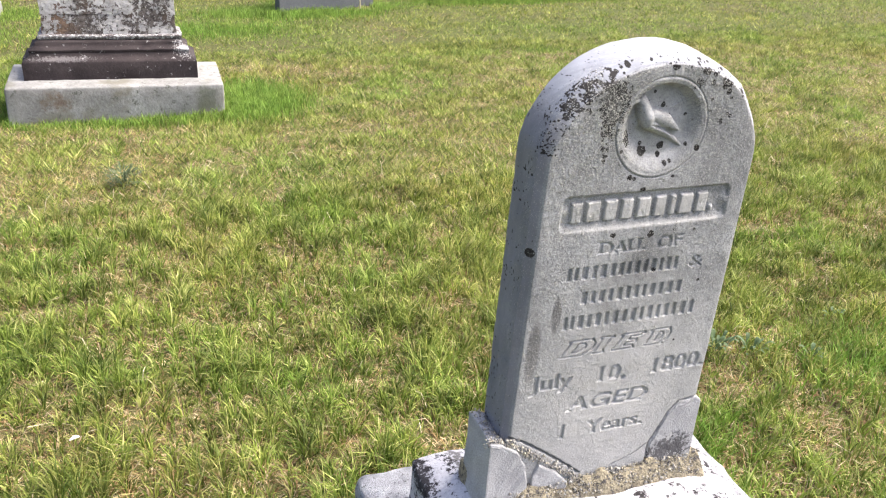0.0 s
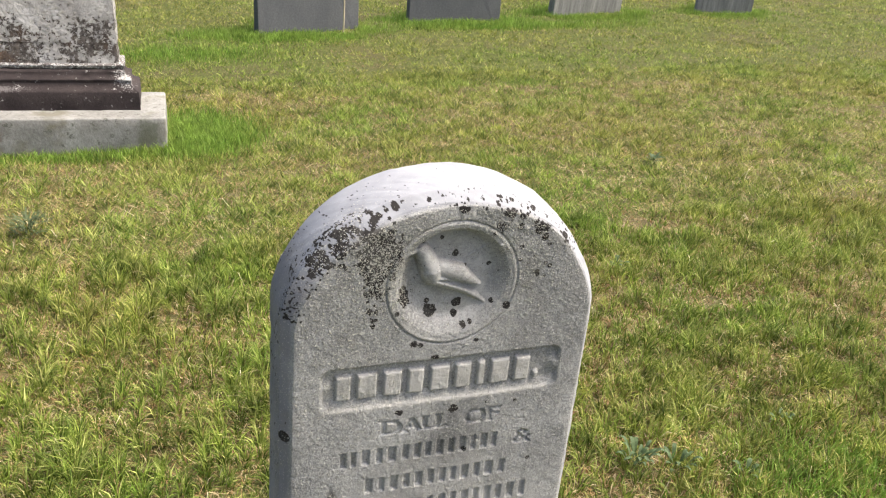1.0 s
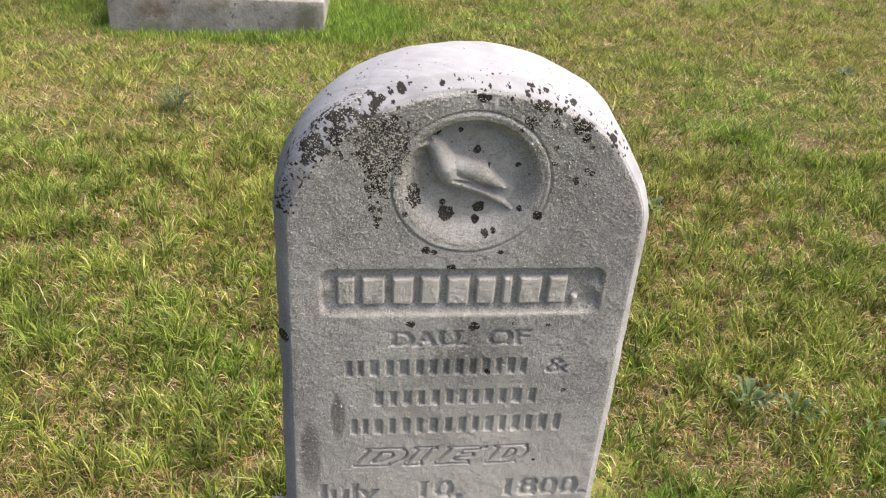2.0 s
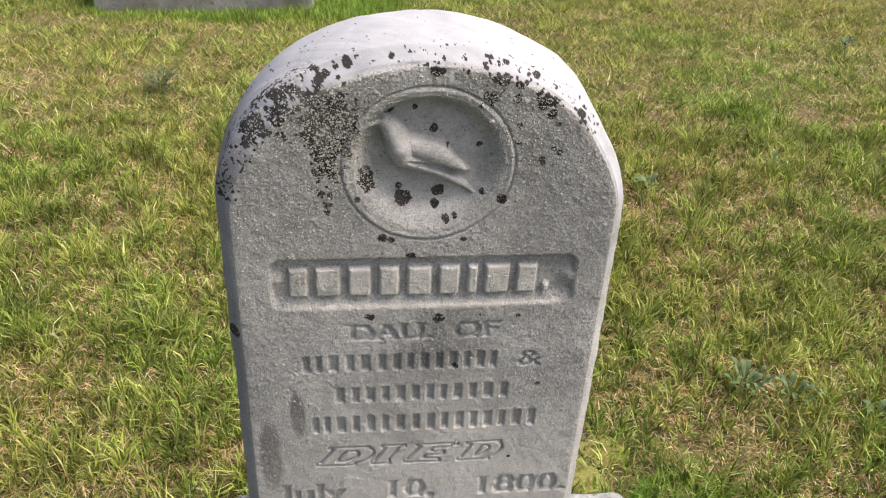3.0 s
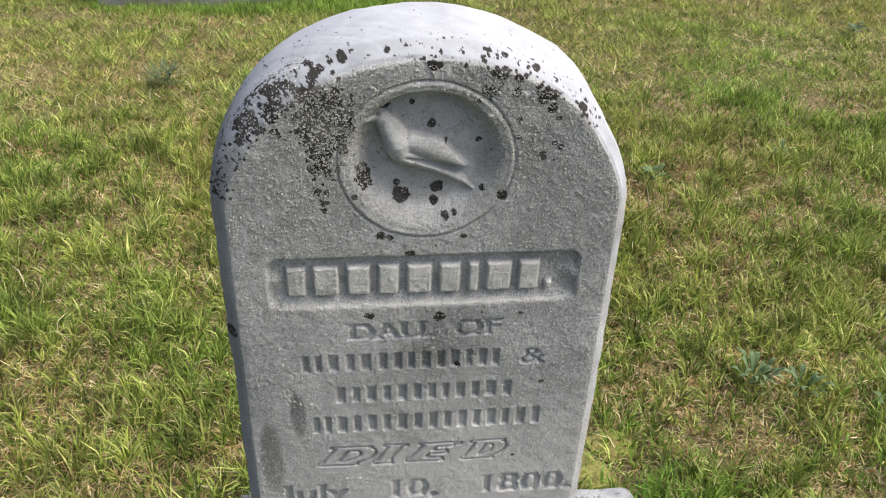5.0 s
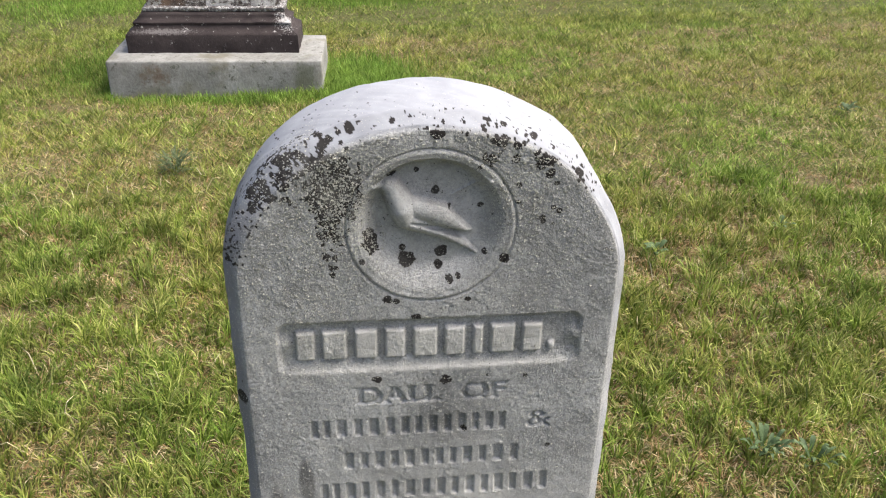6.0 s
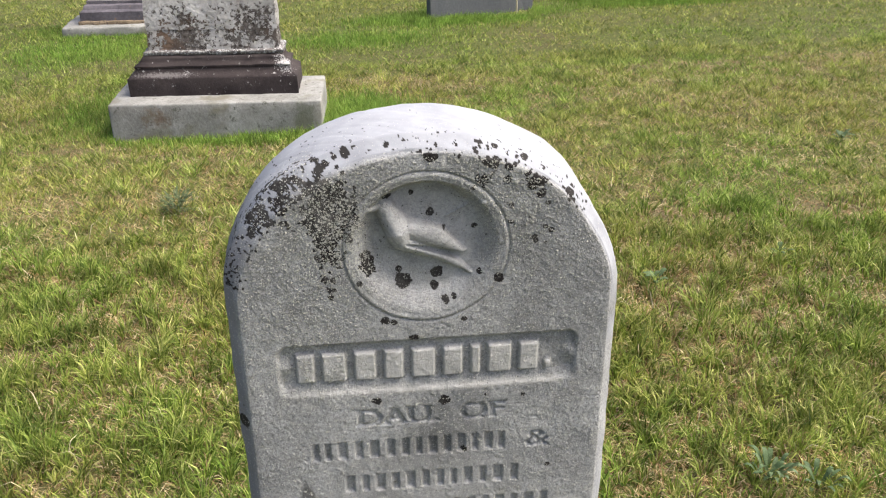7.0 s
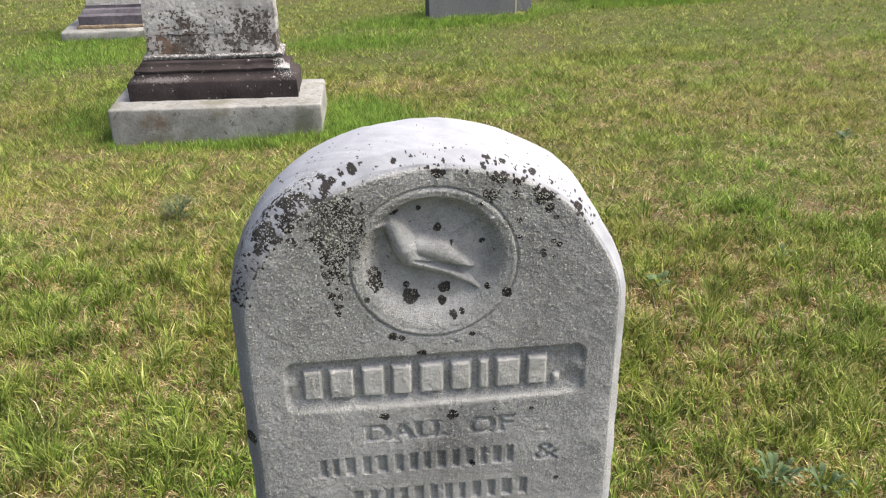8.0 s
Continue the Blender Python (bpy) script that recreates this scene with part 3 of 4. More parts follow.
def surface_masks(x, y, z, u, v, rim, c):
    """Where lichen, granules and stains grow and a lit panel lip is painted pale, for corners at x, y, z; u, v: the
    same surface laid flat; rim is 0 on the face and 1 beyond its edge.
    """
    wob = fractal(u * 260, v * 260, 40, 2) - 0.5
    coarse = fractal(u * 150, v * 150, 44, 4)
    lichen = np.zeros_like(x)

    def blob(cx, cz, rx, rz):
        return np.clip(1.15 - np.hypot((u - cx) / rx, (v - cz) / rz), 0, 1)
    on_face = 1 - np.clip(rim * 1.0, 0, 1)
    patch = np.maximum.reduce([blob(0.6575, 0.942, 0.031, 0.040) * 1.5, blob(0.6535, 0.908, 0.020, 0.032) * 1.05, blob(0.6545, 0.872, 0.013, 0.030) * 0.70,
                               blob(0.797, 0.982, 0.011, 0.0075) * 1.1, blob(0.789, 0.967, 0.015, 0.015) * 0.85,
                               blob(0.744, 0.990, 0.009, 0.006) * 1.0, blob(0.684, 0.890, 0.016, 0.024) * 0.60, blob(0.620, 0.930, 0.014, 0.010) * 0.6])
    lichen = np.maximum(lichen, np.clip((patch * 0.78 + coarse * 0.70 + wob * 0.55 - 0.76) / 0.08, 0, 1))
    # scattered along the arris and the outer rim
    arris = np.clip(1 - np.abs(y - FACE_Y - 0.008) / 0.026, 0, 1) * (z > 0.93)
    side_bias = np.where(x < 0.66, 0.10, 0.0) + np.where(x > 0.80, 0.03, 0)
    small = fractal(u * 330, v * 330, 46, 3)
    lichen = np.maximum(lichen, np.clip((small + wob * 0.30 + 0.13 * arris * rim + side_bias * np.clip(rim, 0, 1) * (z > 0.915) - 0.84) / 0.05, 0, 1) * np.clip(rim * 2, 0, 1))
    spots = [(0.8055, 0.8698, .0052), (0.7283, 0.8101, .0050), (0.756, 0.737, .0062), (0.690, 0.741, .0045), (0.8348, 0.9622, .0085), (0.841, 0.951, .005),
             (0.8682, 0.950, .0048), (0.7447, 0.932, .0042), (0.720, 0.867, .0078), (0.750, 0.874, .0062), (0.748, 0.860, .0045), (0.757, 0.848, .0038), (0.765, 0.851, .0027),
             (0.686, 0.897, .0052), (0.688, 0.889, .0058), (0.692, 0.882, .0042), (0.7165, 0.878, .0036), (0.788, 0.875, .0030), (0.757, 0.918, .0020), (0.784, 0.917, .0030),
             (0.701, 0.831, .0046), (0.710, 0.8285, .0034), (0.774, 0.8285, .0033), (0.654, 0.859, .0032), (0.7065, 0.951, .0045), (0.728, 0.951, .0030), (0.680, 0.871, .0030), (0.815, 0.925, .003),
             (0.838, 0.905, .0026), (0.862, 0.646, .0028), (0.796, 0.740, .0018), (0.775, 0.673, .004), (0.833, 0.737, .0025), (0.842, 0.536, .0024),
             (0.851, 0.915, .0026), (0.828, 0.9862, .0050), (0.811, 0.978, .0048), (0.8203, 0.987, .0032), (0.8008, 0.9968, .0042), (0.7865, 1.001, .0026), (0.8474, 0.976, .002), (0.8104, 0.9654, .0044),
             (0.8146, 0.9412, .0032), (0.8456, 0.919, .0026), (0.8464, 0.903, .0022), (0.8359, 0.9095, .0030), (0.8468, 0.9419, .0026), (0.6722, 0.9947, .0058), (0.6628, 0.9908, .0036),
             (0.6555, 0.9847, .0052), (0.6504, 0.9784, .0054), (0.666, 0.9826, .0028), (0.6215, 0.9637, .0040), (0.6167, 0.9595, .0034), (0.6243, 0.9687, .0032), (0.5988, 0.9443, .0032),
             (0.6031, 0.9413, .0028), (0.6046, 0.9322, .0030), (0.5896, 0.9235, .0040), (0.6159, 0.9526, .0046), (0.6291, 0.971, .0036), (0.6704, 0.9787, .0030), (0.7071, 1.0008, .0034), (0.8725, 0.957, .0016)]
    rs = np.random.RandomState(5)
    for k in range(330):
        q = radians(rs.uniform(35, 100) if k % 6 == 0 else rs.uniform(120, 148))
        off = rs.rand() ** 1.3 * (0.034 if q > 1.8 else 0.018) - 0.004
        spots.append((MID_X + 0.1705 * math.cos(q) + off * math.cos(q), SPRING_Z + RISE * math.sin(q) + off * math.sin(q), 0.0008 + 0.0026 * rs.rand() ** 2.2))
    for k in range(170):
        q = radians(rs.uniform(142, 172))
        off = rs.rand() * 0.032 - 0.006
        spots.append((MID_X + (0.1705 + off) * math.cos(q), SPRING_Z + (RISE + off) * math.sin(q), 0.0006 + 0.0013 * rs.rand() ** 2))
    for sx, sz, sr in spots:
        d = np.hypot(u - sx, v - sz) / (sr * (0.78 if sz > 0.972 else 1.0)) + wob * 0.9
        lichen = np.maximum(lichen, np.clip((1.0 - d) / 0.16, 0, 1) * (y < FACE_Y + 0.03) * 0.93)
    # a dark mark on the long side edge, and pinpricks on the sides
    d = np.hypot((z - 0.722) / 0.008, (y - FACE_Y - 0.009) / 0.007)
    lichen = np.maximum(lichen, np.clip((1 - d) / 0.2, 0, 1) * (x < 0.62))
    pin = np.clip((vnoise(u * 260, v * 190, 51) + 0.25 * (vnoise(u * 30, v * 30, 52) - 0.5) - 0.87) / 0.05, 0, 1) * np.clip((y - FACE_Y - 0.012) / 0.01, 0, 1) * (z < 0.93)
    lichen = np.maximum(lichen, pin * 0.9)
    # pale granules: thick round the round panel, sparse elsewhere
    dense = np.clip(blob(0.665, 0.93, 0.09, 0.09) * 0.62 + blob(0.80, 0.94, 0.06, 0.06) * 0.5 + blob(0.62, 0.80, 0.07, 0.06) * 0.3, 0, 1)
    granule = np.clip(0.38 + dense - 0.35 * np.clip(0.62 - z, 0, 1) / 0.3, 0, 1) * np.clip(on_face + 0.15 + 0.6 * (u < 0.64) * (y < FACE_Y + 0.04), 0, 1)
    # drips and damp marks
    stain = np.maximum.reduce([np.clip(blob(0.617, 0.612, 0.009, 0.036) * 2.6 - 0.25, 0, 1), np.clip(blob(0.586, 0.550, 0.013, 0.062) * 2.6 - 0.3, 0, 1), blob(0.755, 0.69, 0.050, 0.045) * 0.55,
                               blob(0.850, 0.865, 0.05, 0.07) * 0.25, blob(0.74, 0.60, 0.07, 0.08) * 0.18])
    stain = np.clip(stain * (0.5 + fractal(x * 90, z * 25, 71)), 0, 0.92)
    stain = np.maximum(stain, c.at(c.crack, x, z) * (rim < 0.5) * 0.85)
    pale = np.maximum(blob(0.80, 0.585, 0.06, 0.035) * 0.9, blob(0.7555, 0.985, 0.0025, 0.008) * 1.2)
    pale = np.maximum(pale, np.clip((coarse - 0.63) * 3, 0, 0.3))
    # pale bars, plus the painted light along the panel's lower lip
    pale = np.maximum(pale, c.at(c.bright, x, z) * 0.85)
    pale = np.maximum(pale, blob(0.76, 0.44, 0.24, 0.24) * 0.8)
    pale = np.maximum(pale, c.at(c.grains, x, z) * 0.30) * on_face
    return dict(dish=c.at(c.dish, x, z) * on_face, lichen=lichen, granule=granule, stain=stain, pale=pale)


def headstone():
    c = carve()
    low = np.linspace(FOOT_Z, SPRING_Z, 640)
    theta = np.linspace(0, radians(86.5), 230)[1:]
    z = np.concatenate([low, SPRING_Z + RISE * np.sin(theta)])
    nz, nx = len(z), 351
    u = np.linspace(-1, 1, nx)
    wide = np.where(u[None, :] > 0, half_width(z, True)[:, None], half_width(z)[:, None])
    gx = MID_X + wide * u[None, :]
    gz = np.repeat(z[:, None], nx, 1)
    edge = np.clip((1 - np.abs(u[None, :])) * wide / 0.006, 0, 1) * np.clip((SPRING_Z + RISE - gz) / 0.006, 0, 1)
    gy = FACE_Y + c.at(c.depth, gx, gz) + 0.0006 * (1 - edge) ** 2
    face = np.stack([gx, gy, gz], -1).reshape(-1, 3)
    k = np.arange(nz * nx).reshape(nz, nx)
    quads = [np.stack([k[:-1, :-1], k[:-1, 1:], k[1:, 1:], k[1:, :-1]], -1).reshape(-1, 4)]
    loop = np.concatenate([k[:, 0], k[-1, 1:-1], k[::-1, -1]])
    lx, lz, ly = face[loop, 0], face[loop, 2], face[loop, 1]
    nxv = np.where(lz > SPRING_Z, (lx - MID_X) / 0.1705 ** 2, np.sign(lx - MID_X) * 40)
    nzv = np.where(lz > SPRING_Z, (lz - SPRING_Z) / RISE ** 2, 0)
    size = np.hypot(nxv, nzv)
    nxv, nzv = nxv / size, nzv / size
    # the rim, ring by ring: chamfer, then the edge of the slab, then the back's soft arris
    depths = np.concatenate([np.linspace(0.0015, CHAMFER, 12), np.linspace(CHAMFER + 0.001, 0.046, 32), np.linspace(0.048, THICK - 0.010, 12), np.linspace(THICK - 0.008, THICK, 6)])
    verts, rims, sides, base = [face], [np.zeros(len(face))], [np.zeros(len(face))], len(face)
    rings, flat_u, flat_v = [loop], [face[:, 0]], [face[:, 2]]
    for d in depths:
        out = min(d, CHAMFER) * 0.77
        if d > CHAMFER:
            out += 0.0015 * math.sin(min(1, (d - CHAMFER) / 0.03) * math.pi / 2)
        if d > THICK - 0.010:
            out -= 0.010 * ((d - THICK + 0.010) / 0.010) ** 2
        crown = np.clip(nzv, 0, 1) ** 2 * 0.0045 * math.sin(min(1, d / 0.07) * math.pi / 2)
        wear = (fractal(lx * 25 + d * 30, lz * 25 + d * 20, 77, 4) - 0.5) * 0.0045 * min(1, d / 0.01)
        lean_in = np.where(nxv > 0, -0.0045 * nxv * nzv, 0.009 * -nxv * nzv) * min(1, d / CHAMFER)
        o = out + crown + wear + lean_in
        ring = np.stack([lx + nxv * o, np.where(d < 0.004, ly, FACE_Y) + d, lz + nzv * o], -1)
        verts.append(ring)
        flat_u.append(lx + nxv * (d + 0.3 * out))
        flat_v.append(lz + nzv * (d + 0.3 * out))
        washed = np.clip((nzv * 1.0 + 0.25 * nxv + (fractal(lx * 40 + d * 40, lz * 40, 82) - 0.5) * 0.5 - 0.20) / 0.25, 0, 1)
        rims.append(np.full(len(loop), 1.0) * np.clip(d / 0.004, 0, 1) * np.maximum(washed, 0.10 * np.clip(nxv, 0, 1)))
        # left-facing edge only: where the shade colour is painted
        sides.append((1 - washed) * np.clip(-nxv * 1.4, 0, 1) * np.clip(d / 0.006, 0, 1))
        rings.append(base + np.arange(len(loop)))
        base += len(loop)
    for a, b in zip(rings, rings[1:]):
        quads.append(np.stack([a[:-1], a[1:], b[1:], b[:-1]], -1))
    last, half = rings[-1], nz
    left, right = last[:half], last[::-1][:half]
    quads.append(np.stack([left[:-1], left[1:], right[1:], right[:-1]], -1))
    verts, rim, side = np.concatenate(verts), np.concatenate(rims), np.concatenate(sides)
    me = fast_mesh("slab", verts, np.concatenate(quads)[:, ::-1])
    beyond = np.concatenate([np.zeros(len(face)), np.ones(len(verts) - len(face))])
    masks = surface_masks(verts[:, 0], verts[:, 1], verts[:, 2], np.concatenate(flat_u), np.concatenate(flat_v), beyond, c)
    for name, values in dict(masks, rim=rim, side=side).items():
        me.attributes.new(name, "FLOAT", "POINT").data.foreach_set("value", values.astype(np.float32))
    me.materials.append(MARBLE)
    stone = thing("headstone", (MID_X, FACE_Y + 0.05, FOOT_Z), "weathered grey marble headstone with white rim and cracked foot", "headstone")
    slab = new("slab", me)
    slab.parent = stone
    slab.matrix_parent_inverse = stone.matrix_world.inverted()
    tagged(slab, "round-topped marble slab with black lichen and cut lettering")
    crust_grains(stone, c, 98)
    return stone


def crust_grains(parent, c, seed):
    """Pale crumbs of lichen crust standing on the face, thick round the sunk disc and thin below."""
    rs = np.random.RandomState(seed)
    x, z = MID_X - 0.172 + 0.344 * rs.rand(110000), 0.42 + 0.57 * rs.rand(110000)

    def near(cx, cz, rx, rz):
        return np.clip(1.2 - np.hypot((x - cx) / rx, (z - cz) / rz), 0, 1)
    want = 0.05 + 0.36 * near(0.655, 0.925, 0.045, 0.065) + 0.30 * near(0.80, 0.975, 0.09, 0.035) + 0.22 * near(0.685, 0.97, 0.06, 0.03) + 0.22 * near(0.83, 0.92, 0.05, 0.06) + 0.14 * near(0.62, 0.84, 0.09, 0.09)
    want = want * np.clip((z - 0.40) / 0.35, 0.25, 1) * (0.35 + 1.3 * fractal(x * 55, z * 55, 97, 3)) * (1 - 0.75 * c.at(c.dish, x, z) * (x > 0.70))
    edge = np.where(x > MID_X, half_width(z, True), half_width(z))
    keep = (rs.rand(len(x)) < want) & (np.abs(x - MID_X) < edge - 0.002)
    x, z = x[keep], z[keep]
    n = len(x)
    size = 0.00034 + 0.00062 * rs.rand(n) ** 2
    at = np.stack([x, FACE_Y + c.at(c.depth, x, z) - 0.3 * size, z], -1)
    corner = np.array([(1, 0, 0), (-1, 0, 0), (0, 1, 0), (0, -1, 0), (0, 0, 1), (0, 0, -1)], float)
    verts = at[:, None, :] + corner[None] * size[:, None, None] * (0.6 + 0.9 * rs.rand(n, 6, 1)) + rs.randn(n, 6, 3) * size[:, None, None] * 0.25
    faces = np.array([(0, 2, 4), (2, 1, 4), (1, 3, 4), (3, 0, 4), (2, 0, 5), (1, 2, 5), (3, 1, 5), (0, 3, 5)])
    me = fast_mesh("lichen_crust", verts.reshape(-1, 3), None, (np.arange(n)[:, None, None] * 6 + faces[None]).reshape(-1, 3), False)
    me.materials.append(CRUST)
    ob = new("lichen_crust", me)
    ob.parent = parent
    ob.matrix_parent_inverse = parent.matrix_world.inverted()
    return tagged(ob, "pale grey-green crumbs of lichen on the face", kind="stuff")


def prism(outline, y0, y1, bevel=0.003, wear=0.0015, seed=3):
    """A broken piece: an outline in x and z, from y0 back to y1, with worn edges."""
    bm = bmesh.new()
    ring = [bm.verts.new((x, y0, z)) for x, z in outline]
    f = bm.faces.new(ring)
    moved = bmesh.ops.extrude_face_region(bm, geom=[f])
    for v in moved["geom"]:
        if isinstance(v, bmesh.types.BMVert):
            v.co.y = y1
    bmesh.ops.bevel(bm, geom=list(bm.edges), offset=bevel, segments=2, affect="EDGES", profile=0.6)
    bmesh.ops.triangulate(bm, faces=bm.faces)
    bmesh.ops.subdivide_edges(bm, edges=bm.edges, cuts=2, use_grid_fill=True)
    for v in bm.verts:
        v.co += noise.noise_vector(v.co * 60 + Vector((seed, 0, 0))) * wear
    bmesh.ops.recalc_face_normals(bm, faces=bm.faces)
    return bm


def child(ob, parent):
    ob.matrix_parent_inverse = parent.matrix_world.inverted()
    return ob


stone = headstone()
child(part("broken_corner", prism([(0.531, 0.391), (0.548, 0.387), (0.566, 0.377), (0.581, 0.362), (0.597, 0.334), (0.606, 0.300), (0.610, 0.235), (0.530, 0.235)], FACE_Y - 0.008, FACE_Y + 0.085, 0.003, 0.003), FRAGMENT, stone, "broken lower corner of the slab, shifted outward"), stone)
child(part("broken_corner", prism([(0.843, 0.265), (0.841, 0.322), (0.854, 0.352), (0.866, 0.380), (0.884, 0.401), (0.918, 0.407), (0.929, 0.398), (0.934, 0.265)], FACE_Y - 0.001, FACE_Y + 0.09, 0.0025, 0.0025, 9), FRAGMENT, stone, "broken lower corner with dark lichen"), stone)
child(part("chip", prism([(0.624, 0.328), (0.659, 0.304), (0.684, 0.278), (0.684, 0.250), (0.618, 0.250), (0.615, 0.300)], FACE_Y - 0.006, FACE_Y + 0.02, 0.003, 0.002, 15), FRAGMENT, stone, "small chip of marble set in cement"), stone)


def lump(x, y, height, x0, x1, y0, y1, soft):
    """A mound that falls off towards the sides of a rectangle."""
    dx, dy = max(x0 - x, 0, x - x1), max(y0 - y, 0, y - y1)
    return height * max(0.0, 1 - math.hypot(dx, dy) / soft)


mortar = rough_block(0.530, 0.962, FACE_Y - 0.026, FACE_Y + 0.112, 0.215, 0.238, 0.006, 0.010, 0.008, 21, lambda x, y: lump(x, y, 0.042 + 0.022 * noise.noise(Vector((x * 30, y * 30, 3))), 0.53, 0.95, FACE_Y - 0.004, FACE_Y + 0.10, 0.026))
child(part("mortar", mortar, CEMENT, stone, "crumbling cement bed with yellow lichen", True), stone)


def crumbled(seed):
    """Loose grains of cement in the cracks and along the foot of the slab."""
    rs = np.random.RandomState(seed)
    line = np.array([(0.526, 0.394), (0.560, 0.385), (0.588, 0.366), (0.622, 0.340), (0.665, 0.310), (0.705, 0.278)])
    t = rs.rand(420) * 4.999
    k = t.astype(int)
    p = line[k] + (line[k + 1] - line[k]) * (t - k)[:, None] + rs.randn(420, 2) * 0.0045
    seam = np.stack([p[:, 0], FACE_Y - 0.0015 - 0.002 * rs.rand(420), p[:, 1]], -1)
    top = np.stack([0.533 + 0.020 * rs.rand(130), FACE_Y + 0.085 * rs.rand(130), 0.386 + 0.006 * rs.rand(130)], -1)
    x = 0.68 + 0.18 * rs.rand(260)
    toe = np.stack([x, FACE_Y - 0.003 - 0.003 * rs.rand(260), 0.272 + 0.012 * rs.rand(260) + 0.006 * np.sin(x * 60)], -1)
    x, y = 0.535 + 0.42 * rs.rand(700), FACE_Y - 0.022 * rs.rand(700)
    bed = np.stack([x, y, 0.240 + 0.040 * np.clip(1 - (FACE_Y - 0.004 - y) / 0.026, 0, 1) + 0.005 * rs.rand(700)], -1)
    at = np.concatenate([seam, top, toe, bed])
    n = len(at)
    size = 0.0010 + 0.0022 * rs.rand(n) ** 2
    corner = np.array([(1, 0, 0), (-1, 0, 0), (0, 1, 0), (0, -1, 0), (0, 0, 1), (0, 0, -1)], float)
    verts = at[:, None, :] + corner[None] * size[:, None, None] * (0.6 + 0.8 * rs.rand(n, 6, 1)) + rs.randn(n, 6, 3) * 0.0004
    faces = np.array([(0, 2, 4), (2, 1, 4), (1, 3, 4), (3, 0, 4), (2, 0, 5), (1, 2, 5), (3, 1, 5), (0, 3, 5)])
    tris = (np.arange(n)[:, None, None] * 6 + faces[None]).reshape(-1, 3)
    me = fast_mesh("rubble", verts.reshape(-1, 3), None, tris, False)
    me.materials.append(RUBBLE)
    ob = new("rubble", me)
    ob.parent = stone
    return child(tagged(ob, "grey cement crumbs in the cracks"), stone)


crumbled(61)

base = thing("stone_base", (0.74, 0.97, 0.13), "white marble base block spotted with black lichen on a granite footing", "gravestone base")
child(part("block", rough_block(0.468, 1.003, 0.790, 1.145, 0.128, 0.225, 0.016, 0.009, 0.004, 5, lambda x, y: lump(x, y, 0.022, 0.55, 0.93, 0.90, 1.08, 0.08)), WASHED, base, smooth=True), base)
foot = thing("footing_slab", (0.75, 0.97, 0.0), "rough grey granite footing slab sunk in the lawn", "footing")
child(part("slab", rough_block(0.388, 1.118, 0.690, 1.238, -0.06, 0.132, 0.020, 0.022, 0.007, 8), GRANITE, foot, smooth=True), foot)


# ---- the large monument ----
def lathe_block(profile, x0, x1, y0, y1, wear=0.002, seed=1, cuts=14):
    """A block whose four sides follow a profile of (inset, height) pairs, closed below and above."""
    bm, rings = bmesh.new(), []
    for inset, z in profile:
        pts = []
        a, b, c, d = x0 + inset, x1 - inset, y0 + inset, y1 - inset
        for k in range(cuts):
            pts.append((a + (b - a) * k / cuts, c))
        for k in range(cuts):
            pts.append((b, c + (d - c) * k / cuts))
        for k in range(cuts):
            pts.append((b - (b - a) * k / cuts, d))
        for k in range(cuts):
            pts.append((a, d - (d - c) * k / cuts))
        rings.append([bm.verts.new(Vector((x, y, z)) + noise.noise_vector(Vector((x * 22, y * 22, z * 22 + seed))) * wear) for x, y in pts])
    for lo, hi in zip(rings, rings[1:]):
        for k in range(len(lo)):
            bm.faces.new((lo[k], lo[(k + 1) % len(lo)], hi[(k + 1) % len(lo)], hi[k]))
    bm.faces.new(rings[0][::-1])
    bm.faces.new(rings[-1])
    bmesh.ops.recalc_face_normals(bm, faces=bm.faces)
    return bm


def steps(pairs, n):
    """A profile with n extra rings between each two of its pairs."""
    out = []
    for (a, b), (c, d) in zip(pairs, pairs[1:]):
        out += [(a + (c - a) * k / n, b + (d - b) * k / n) for k in range(n)]
    return out + [pairs[-1]]


monument = thing("monument", (0.04, 4.5, -0.17), "tall marble monument with dark moulded base on a concrete plinth", "monument")
child(part("plinth", rough_block(-0.437, 0.549, 4.248, 4.668, -0.30, 0.008, 0.04, 0.010, 0.003, 2), CONCRETE, monument, "pale concrete plinth with rust stains", True), monument)
child(part("moulded_base", lathe_block([(0.0, 0.006), (0, 0.04), (0, 0.090), (0.003, 0.096), (0.012, 0.101), (0.026, 0.109), (0.034, 0.119), (0.037, 0.130), (0.034, 0.135), (0.034, 0.143),
                                        (0.042, 0.149), (0.054, 0.154), (0.060, 0.163), (0.061, 0.173), (0.068, 0.180), (0.086, 0.184), (0.088, 0.188)],
                                       -0.362, 0.434, 4.372, 4.63, 0.003, 3, 24), BROWNSTONE, monument, "dark brown moulded base with white lichen patches", True), monument)
child(part("fillet", lathe_block([(0.0, 0.184), (-0.004, 0.190), (-0.004, 0.200), (0.006, 0.206)], -0.282, 0.368, 4.448, 4.615, 0.004, 6, 30), CRUSTED, monument, smooth=True), monument)
child(part("lower_course", lathe_block(steps([(0.0, 0.204), (0.003, 0.300)], 6), -0.264, 0.348, 4.460, 4.605, 0.004, 4, 30), STRIPPED, monument, "lower course of flaking dirty white marble", True), monument)
child(part("die", lathe_block(steps([(0.0, 0.300), (0.016, 1.15)], 30), -0.263, 0.348, 4.462, 4.603, 0.004, 5, 24), PEELING, monument, "white marble die with peeling crust and brown stains", True), monument)

